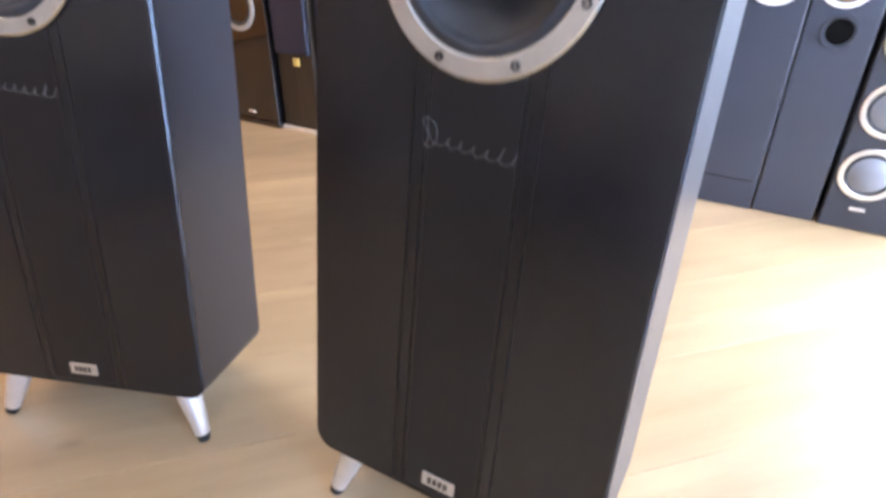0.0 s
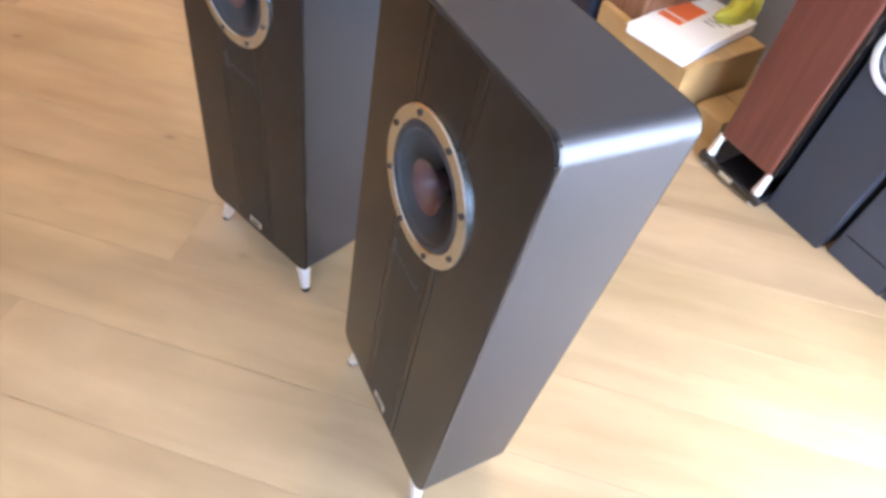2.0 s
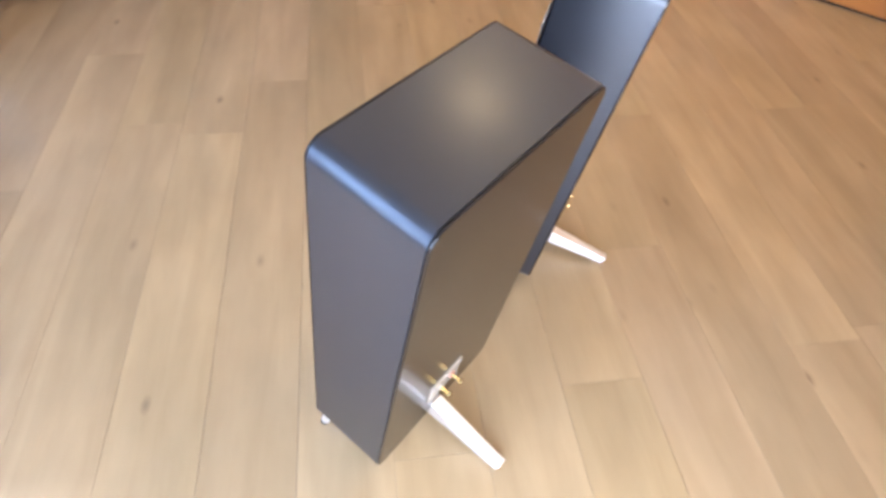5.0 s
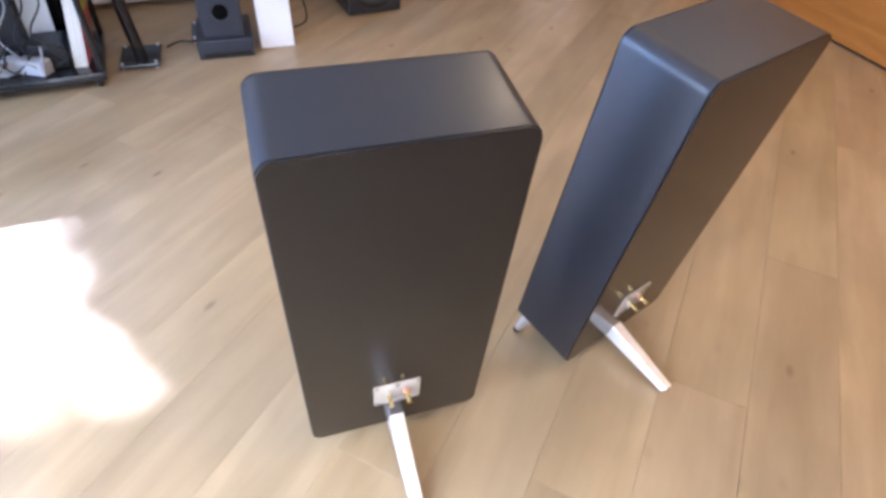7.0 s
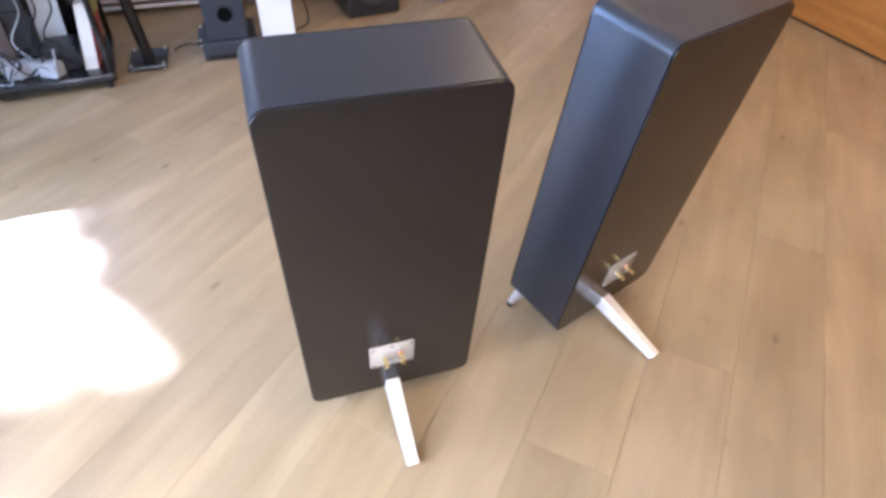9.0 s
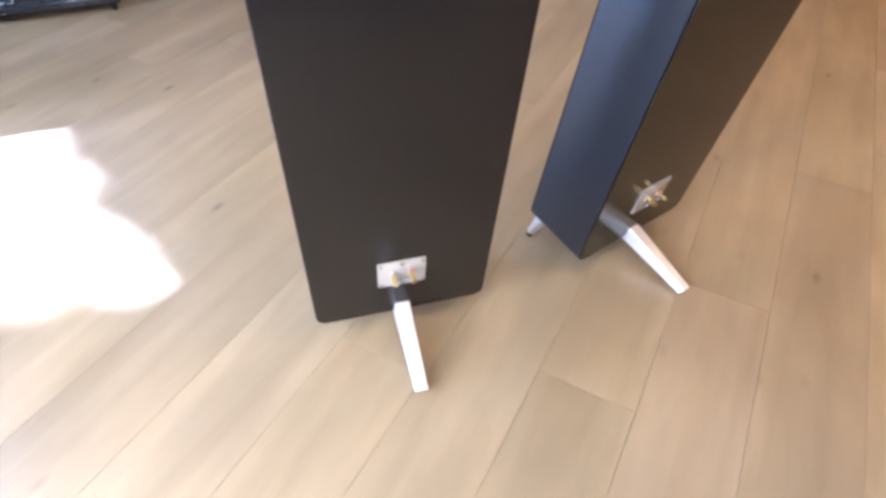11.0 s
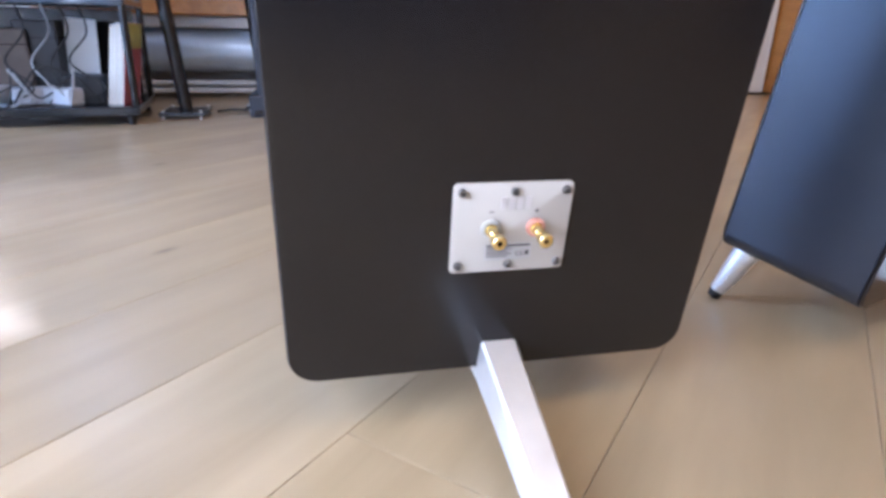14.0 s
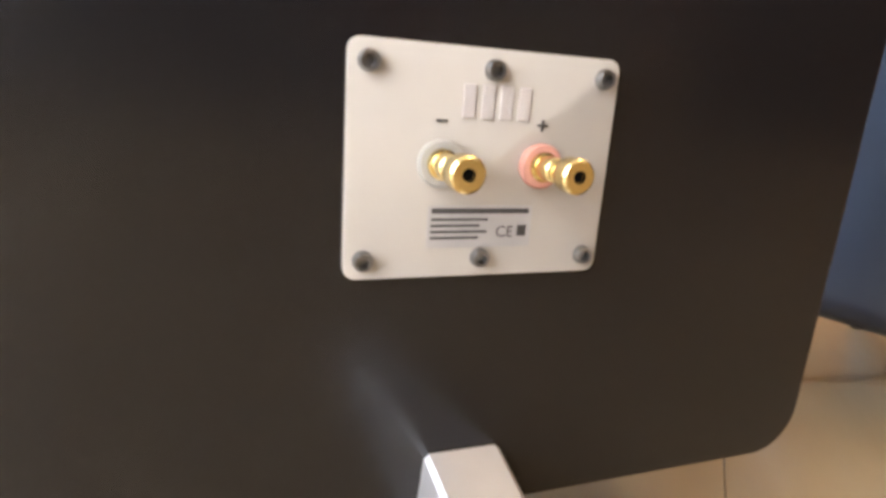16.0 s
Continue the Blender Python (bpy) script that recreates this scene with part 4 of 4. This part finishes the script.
part("shelf", box(-0.46, 0.46, -0.48, 0.0, 0.392, 0.425, 0.005), "smoke_glass", rk, "smoked glass shelf")
part("shelf", box(-0.46, 0.46, -0.48, 0.0, 0.66, 0.69, 0.005), "smoke_glass", rk, "smoked glass shelf")
for sx in (-0.448, 0.448):
    for sy in (-0.45, -0.03):
        ps = part("post", rod((sx, sy, 0.052), (sx, sy, 0.66), 0.013, 0.013, 24), "black_tube", rk, "black tube post", smooth=40)
        part("foot", rod((sx * 0.95, sy, 0.018), (sx * 0.95, sy, -0.016), 0.016, 0.012, 16), "rubber", rk, smooth=40)

part("back_panel", box(-0.42, 0.42, -0.475, -0.468, 0.054, 0.390, 0), "gloss_black", rk, "black back panel")

amp = thing("amplifier", RACK @ pose(1.20, -1.85, 0.4252), "black amplifier on the rack shelf", "amplifier")
part("case", box(-0.22, 0.22, -0.40, -0.010, 0.012, 0.135, 0.004), "device", amp)
part("fascia", box(-0.222, 0.222, -0.0098, 0.004, 0.010, 0.137, 0.003), "gloss_black", amp)
for sx in (-0.14, 0.14):
    part("knob", rod((sx, 0.004, 0.075), (sx, 0.026, 0.075), 0.022, 0.020, 28, bevel=0.002), "alu", amp, smooth=40)
for sx in (-0.19, 0.19):
    for sy in (-0.36, -0.05):
        part("foot", rod((sx, sy, 0.012), (sx, sy, 0.0), 0.018, 0.018, 20), "rubber", amp, smooth=40)
wc = thing("white_cable_box", RACK @ pose(0.838, -1.86, 0.4252), "small white plastic box on the rack shelf", "box")
part("body", box(-0.035, 0.035, -0.06, 0.0, 0.0, 0.040, 0.004), "white_plastic", wc)

for k, (x, th, hh) in enumerate([(0.893, 0.017, 0.292), (0.8755, 0.017, 0.298), (0.858, 0.016, 0.300)]):
    mg = thing("magazine", pose(x, -1.815, 0.0565, 0, -9.6 + 0.2 * k, -1), ("thick magazine standing upright with pale page edges", "thick magazine standing upright with pale page edges", "upright magazine with a dull red and olive-yellow cover")[k], "magazine", "magazines in the rack")
    part("page_block", box(-th / 2 + 0.001, th / 2 - 0.001, -0.212, -0.001, 0.001, hh, 0.0008), "paper", mg)
    part("cover", box(-th / 2 - 0.001, -th / 2 + 0.0008, -0.214, 0.0, 0.0, hh + 0.002, 0), "red_cover" if k == 2 else "white_card", mg)
    part("cover", box(th / 2 - 0.0008, th / 2 + 0.001, -0.214, 0.0, 0.0, hh + 0.002, 0), "white_card", mg)
    if k == 2:
        part("cover_band", box(-th / 2 - 0.0014, -th / 2 - 0.0010, -0.213, -0.001, hh * 0.70, hh + 0.001, 0), "olive_cover", mg, "olive-yellow title band")
ad = thing("power_adapter", RACK @ pose(1.12, -1.93, 0.0522, 0, 0, 20), "white plastic power adapter, greyed as in shade, on the base shelf", "adapter", "adapters in the rack")
part("body", box(-0.06, 0.06, -0.035, 0.035, 0.0, 0.062, 0.012, 3), "shaded_plug", ad)
ad2 = copy_thing(ad, RACK @ pose(1.01, -1.90, 0.0522, 0, 0, -35))
ad3 = copy_thing(ad, RACK @ pose(1.24, -1.98, 0.0522, 0, 0, 70))
for x, y, w, d, h, r, mat, lb in ((1.30, -2.12, 0.16, 0.10, 0.26, 6, "brown_cover", "dark brown box standing at the back of the rack"),
                                  (1.10, -2.15, 0.07, 0.09, 0.29, -4, "device", "tall black device at the back of the rack"),
                                  (1.50, -2.02, 0.09, 0.12, 0.20, 0, "device", "black device on the base shelf")):
    bk = thing("equipment_box", RACK @ pose(x, y, 0.0522, 0, 0, r), lb, "device", "boxes in the rack")
    part("body", box(-w, w, -d, d, 0.0, h, 0.006), mat, bk)
    part("lid_seam", box(-w - 0.0008, w + 0.0008, -d - 0.0008, d + 0.0008, h * 0.78, h * 0.78 + 0.003, 0), "hole", bk)
for k, (x, col) in enumerate(((1.00, "black_cable"), (1.06, "grey_cable"), (1.14, "black_cable"), (0.94, "black_cable"))):
    hc = tube([(x, -2.02, 0.391), (x - 0.02, -1.98, 0.30), (x + 0.04, -1.93, 0.20), (x + 0.02 - 0.03 * k, -1.90, 0.11), (x + 0.06, -1.88, 0.058)], 0.0035, "cable", col, None, n=8)
    hc.matrix_world = RACK
    tagged(hc, "cable hanging down in the rack", "cable", "cables in the rack")
bx = thing("network_switch", RACK @ pose(0.955, -2.0, 0.0522), "small black device on the base shelf", "device")
part("body", box(-0.07, 0.06, -0.08, 0.08, 0.0, 0.10, 0.006), "device", bx)
rng = random.Random(5)
for k in range(9):
    x, y = 0.93 + 0.42 * rng.random(), -2.05 + 0.2 * rng.random()
    pts = [(x, y, 0.058)]
    for j in range(6):
        x, y = x + rng.uniform(-0.10, 0.10), min(max(y + rng.uniform(-0.07, 0.07), -2.2), -1.84)
        x = min(max(x, 0.90), 1.6)
        pts.append((x, y, 0.058 + rng.uniform(0.0, 0.13) * (0 < j < 5)))
    cb = tube(pts, 0.0032, "cable", "grey_cable" if k % 3 == 0 else "black_cable", None, n=8)
    cb.matrix_world = RACK
    tagged(cb, "loose grey cable on the rack shelf" if k % 3 == 0 else "loose black cable on the rack shelf", "cable", "cables in the rack")
wp = thing("white_folder", RACK @ pose(0.985, -2.12, 0.0522, 0, -4, 0), "white cardboard folder standing in the rack", "folder")
part("body", box(-0.055, 0.055, -0.012, 0.0, 0.0, 0.30, 0.002), "white_card", wp)


def stand(x, y, label):
    st = thing("speaker_stand", pose(x, y, 0), label, "speaker stand", "speaker stands")
    part("base_plate", box(-0.085, 0.085, -0.11, 0.11, 0.012, 0.026, 0.003), "gloss_black", st, "black glass base plate")
    part("pole", rod((0, 0, 0.024), (0.058, 0, 0.70), 0.026, 0.026, 32), "black_tube", st, "black tube pole", smooth=40)
    part("top_plate", box(-0.02, 0.14, -0.09, 0.09, 0.699, 0.712, 0.002), "gloss_black", st)
    for sx in (-0.07, 0.07):
        for sy in (-0.095, 0.095):
            part("spike", rod((sx, sy, 0.034), (sx, sy, 0.0), 0.006, 0.004, 14), "alu", st, smooth=40)
    return st


stand(0.665, -1.99, "black tubular speaker stand on a small base plate")
stand(0.36, -2.22, "black tubular speaker stand on a small base plate")

ms = thing("loudspeaker", pose(0.285, -1.925, 0), "dark grey slim loudspeaker with a bass port on a plinth", "loudspeaker")
part("plinth", box(-0.125, 0.125, -0.30, 0.0, 0.0, 0.088, 0.006), "slate", ms, "dark grey plinth")
part("plinth_lip", box(-0.108, 0.104, 0.001, 0.004, 0.012, 0.030, 0.001), "piano", ms)
part("cabinet", box(-0.092, 0.092, -0.28, -0.025, 0.0882, 0.86, 0.005), "slate", ms)
part("port", lathe([(0.034, 0.0), (0.035, 0.003), (0.042, 0.004), (0.044, 0.0)], 40, Matrix.Translation((-0.005, -0.025, 0.205)) @ BACK), "slate", ms, "flared bass port", smooth=50)
# the port's dark inside is a black disc, no real hollow
part("port_opening", lathe([(0.034, 0.0015), (0, 0.0008)], 40, Matrix.Translation((-0.005, -0.025, 0.205)) @ BACK), "hole", ms)

wt = thing("white_loudspeaker", pose(0.048, -1.995, 0), "slim white gloss loudspeaker standing on the floor", "loudspeaker")
part("cabinet", box(-0.080, 0.080, -0.24, -0.012, 0.004, 0.95, 0.004), "white_gloss", wt)
part("front_panel", box(-0.079, 0.079, -0.0118, 0.0, 0.002, 0.948, 0.003), "white_gloss", wt)
tube([(0.0, -0.235, 0.35), (-0.13, -0.26, 0.22), (-0.17, -0.20, 0.06), (-0.10, -0.22, 0.006)], 0.004, "cable", "black_cable", wt, "black cable")

sw = thing("subwoofer", pose(-0.505, -2.315, 0, 0, 0, 8), "black cube subwoofer with a round driver", "subwoofer")
part("cabinet", box(-0.150, 0.150, -0.30, -0.016, 0.010, 0.32, 0.006), "device", sw)
part("front_panel", box(-0.149, 0.149, -0.0158, 0.0, 0.010, 0.318, 0.005), "lacquer", sw)
m = Matrix.Translation((0, 0.0, 0.165)) @ BACK
part("ring", lathe([(0.110, 0), (0.110, 0.006), (0.128, 0.006), (0.132, 0.0)], 48, m, close=True), "rubber", sw, smooth=40)
part("cone", lathe([(0.110, 0.002), (0.100, 0.007), (0.090, 0.002), (0.040, -0.004), (0.038, 0.006), (0.0, 0.012)], 48, m), "cone", sw, smooth=60)
for sx in (-0.12, 0.12):
    for sy in (-0.27, -0.04):
        part("foot", rod((sx, sy, 0.010), (sx, sy, 0.0), 0.014, 0.014, 16), "rubber", sw, smooth=40)

gc = thing("open_cabinet", pose(-1.16, -2.43, 0), "grey open metal cabinet with white shelves", "cabinet")
part("side", box(-0.235, -0.222, -0.34, 0.0, 0, 0.62, 0.002), "grey_metal", gc)
part("side", box(0.222, 0.235, -0.34, 0.0, 0, 0.62, 0.002), "grey_metal", gc)
part("back", box(-0.221, 0.221, -0.34, -0.332, 0.0, 0.62, 0), "grey_metal", gc)
for z in (0.012, 0.115, 0.32, 0.605):
    part("shelf", box(-0.221, 0.221, -0.331, -0.004, z, z + 0.014, 0.002), "white_metal" if z > 0.05 else "grey_metal", gc)

# window bench with a convector below an amber board
cv = thing("convector", pose(-0.2, -2.62, 0), "blue-grey rounded convector with white pipes below an amber board", "radiator")
part("cover", slab([(x, z) for x, z in rounded_outline(0.20, 0.215, 0.095, 10)], -0.0, 2.55, 0.0), "convector", cv, "rounded blue-grey cover", smooth=30).matrix_local = Matrix.Translation((-1.0, -0.15, 0.125)) @ Matrix.Rotation(radians(-90), 4, "Z")
for z in (0.040, 0.078):
    part("pipe", rod((-1.0, -0.06, z), (1.55, -0.06, z), 0.011, 0.011, 16), "white_metal", cv, "white pipe", smooth=40)
for x in (-0.95, 0.25, 1.50):
    part("bracket", box(x - 0.012, x + 0.012, -0.20, -0.072, 0.0, 0.124, 0.002), "grey_metal", cv)
part("upper_cover", box(-1.0, 1.55, -0.16, -0.040, 0.345, 0.398, 0.006), "white_metal", cv)
wbn = thing("window_bench", pose(-0.2, -2.62, 0), "amber wooden bench board along the wall", "bench")
part("board", box(-1.05, 1.60, -0.40, 0.03, 0.400, 0.475, 0.006), "amber", wbn)
for x in (-1.03, 1.58):
    part("support", box(x - 0.015, x + 0.015, -0.40, -0.30, 0.0, 0.3995, 0.003), "amber", wbn)
bt = thing("av_receiver", pose(0.45, -2.66, 0.4752), "black receiver on the bench", "amplifier")
part("case", box(-0.22, 0.22, -0.30, 0.0, 0.012, 0.14, 0.004), "device", bt)
for sx in (-0.18, 0.18):
    part("foot", rod((sx, -0.03, 0.012), (sx, -0.03, 0.0), 0.014, 0.014, 16), "alu", bt, smooth=40)
    part("foot", rod((sx, -0.26, 0.012), (sx, -0.26, 0.0), 0.014, 0.014, 16), "alu", bt, smooth=40)

floor_cable = tube([(0.56, -2.10, 0.006), (0.50, -2.16, 0.006), (0.42, -2.14, 0.006), (0.33, -2.26, 0.006), (0.28, -2.24, 0.07)], 0.004, "cable", "black_cable", None, n=8)
tagged(floor_cable, "black cable lying on the floor", "cable")


# white boxes and a dark block on the floor by the open cabinet
for x, y, w, r in ((-1.56, -2.49, 0.095, 4), (-1.81, -2.52, 0.088, 2)):
    wbx = thing("storage_box", pose(x, y, 0, 0, 0, r), "white plastic box with rounded corners on the floor", "box", "white boxes")
    part("body", box(-w, w, -0.20, 0.0, 0.006, 0.20, 0.028, 4), "white_plastic", wbx, smooth=40)
    part("lid", box(-w - 0.003, w + 0.003, -0.203, 0.003, 0.2005, 0.228, 0.010, 3), "white_plastic", wbx, smooth=40)
    part("base", box(-w + 0.03, w - 0.03, -0.17, -0.03, 0.0, 0.0065, 0.001), "rubber", wbx)
bb = thing("small_loudspeaker", pose(-2.13, -2.49, 0, 0, 0, -6), "small black loudspeaker on the floor by the wall", "loudspeaker")
part("cabinet", box(-0.085, 0.085, -0.20, -0.012, 0.004, 0.26, 0.006), "device", bb)
part("front_panel", box(-0.084, 0.084, -0.0118, 0.0, 0.0, 0.258, 0.004), "device", bb)
part("cone", lathe([(0.062, 0.0), (0.060, 0.005), (0.052, 0.006), (0.046, 0.001), (0.018, -0.006), (0.0, 0.0)], 32, Matrix.Translation((0, 0.0005, 0.12)) @ BACK), "cone", bb, smooth=50)

# south-west corner: stand and pale panels
fl = thing("speaker_stand", pose(-2.31, -2.72, 0), "black pole stand on a round base", "speaker stand")
part("base", lathe([(0, 0.0), (0.115, 0.0), (0.120, 0.006), (0.116, 0.014), (0.03, 0.020), (0, 0.020)], 40), "gloss_black", fl, "round black base", smooth=40)
part("pole", rod((0, 0, 0.018), (0, 0, 1.05), 0.028, 0.028, 28), "black_tube", fl, "black pole", smooth=40)
for k, (a, b, mt) in enumerate(((-2.80, -2.62, "white_metal"), (-2.61, -2.52, "grey_metal"), (-2.50, -2.20, "white_metal"), (-2.18, -1.98, "grey_metal"))):
    dp = thing("display_panel", pose((a + b) / 2, -2.90, 0), "pale metal display panel standing by the wall" if mt == "white_metal" else "grey metal display panel by the wall", "panel", "display panels")
    part("sheet", box(-(b - a) / 2, (b - a) / 2, -0.03, 0.0, 0.012, 1.6, 0.004), mt, dp)
    part("foot", box(-(b - a) / 2 + 0.01, (b - a) / 2 - 0.01, -0.05, 0.02, 0.0, 0.012, 0.002), "rubber", dp)

# ---------------------------------------------------------------- floor boards, laid diagonally
ANG, BW = 46.2, 0.2075
rng = random.Random(11)
turn = Matrix.Rotation(radians(ANG), 4, "Z")
inv = turn.inverted()
corners = [inv @ Vector((x, y, 0)) for x in (X0, X1) for y in (Y0, Y1)]
smin, smax = min(c.x for c in corners), max(c.x for c in corners)
nmin, nmax = min(c.y for c in corners), max(c.y for c in corners)
first = 0.026
known = {-3: -0.95, -2: -1.25, -1: -0.90, 0: 0.227, 2: 0.09, 3: -0.324, 4: -0.945}
tones = {-2: 0.92, -1: 1.04, 0: 1.02, 2: 0.92, 3: 0.96, 4: 0.95, 5: 1.04}   # of the board past the known joint, row by row


def clip(poly, axis, lim, keep_less):
    out = []
    for i, p in enumerate(poly):
        q = poly[(i + 1) % len(poly)]
        pin, qin = (p[axis] <= lim) == keep_less or p[axis] == lim, (q[axis] <= lim) == keep_less or q[axis] == lim
        if pin:
            out.append(p)
        if pin != qin:
            k = (lim - p[axis]) / (q[axis] - p[axis])
            out.append((p[0] + (q[0] - p[0]) * k, p[1] + (q[1] - p[1]) * k))
    return out


row = int(math.floor((nmin - first) / BW))
while first + row * BW < nmax:
    n0, n1 = first + row * BW, first + (row + 1) * BW
    anchor = known.get(row, rng.uniform(-1.0, 1.0))
    ends = [anchor]
    while ends[-1] < smax:
        ends.append(ends[-1] + rng.uniform(1.75, 2.1))
    while ends[0] > smin:
        ends.insert(0, ends[0] - rng.uniform(1.75, 2.1))
    for a, b in zip(ends, ends[1:]):
        g = 0.0004
        cx, cy = (a + b) / 2, (n0 + n1) / 2
        quad = [(a + g, n0 + g), (b - g, n0 + g), (b - g, n1 - g), (a + g, n1 - g)]
        wpoly = [tuple((turn @ Vector((p[0], p[1], 0)))[:2]) for p in quad]
        for axis, lim, less in ((0, X1 - 0.004, True), (0, X0 + 0.004, False), (1, Y1 - 0.004, True), (1, Y0 + 0.004, False)):
            if wpoly:
                wpoly = clip(wpoly, axis, lim, less)
        if len(wpoly) < 3:
            continue
        centre = turn @ Vector((cx, cy, 0))
        lp = [inv @ (Vector((x, y, 0)) - Vector((centre.x, centre.y, 0))) for x, y in wpoly]
        bm = bmesh.new()
        low = [bm.verts.new((p.x, p.y, -0.0118)) for p in lp]
        mid = [bm.verts.new((p.x, p.y, -0.0004)) for p in lp]
        mc = sum(lp, Vector()) / len(lp)
        top = [bm.verts.new((p.x - math.copysign(min(0.0006, abs(p.x - mc.x)), p.x - mc.x), p.y - math.copysign(min(0.0006, abs(p.y - mc.y)), p.y - mc.y), 0.0)) for p in lp]
        k = len(lp)
        for i in range(k):
            j = (i + 1) % k
            bm.faces.new((low[i], low[j], mid[j], mid[i]))
            bm.faces.new((mid[i], mid[j], top[j], top[i]))
        bm.faces.new(top)
        bmesh.ops.recalc_face_normals(bm, faces=bm.faces[:])
        pk = part("plank", bm, "oak", floor_ob)
        tone = tones.get(row, 1.0) if a <= anchor + 0.01 < b else rng.uniform(0.93, 1.06)
        pk.color = (tone, tone * rng.uniform(0.985, 1.01), tone * rng.uniform(0.96, 1.02), 1)
        pk.matrix_local = Matrix.Translation((centre.x, centre.y, 0)) @ turn
    row += 1
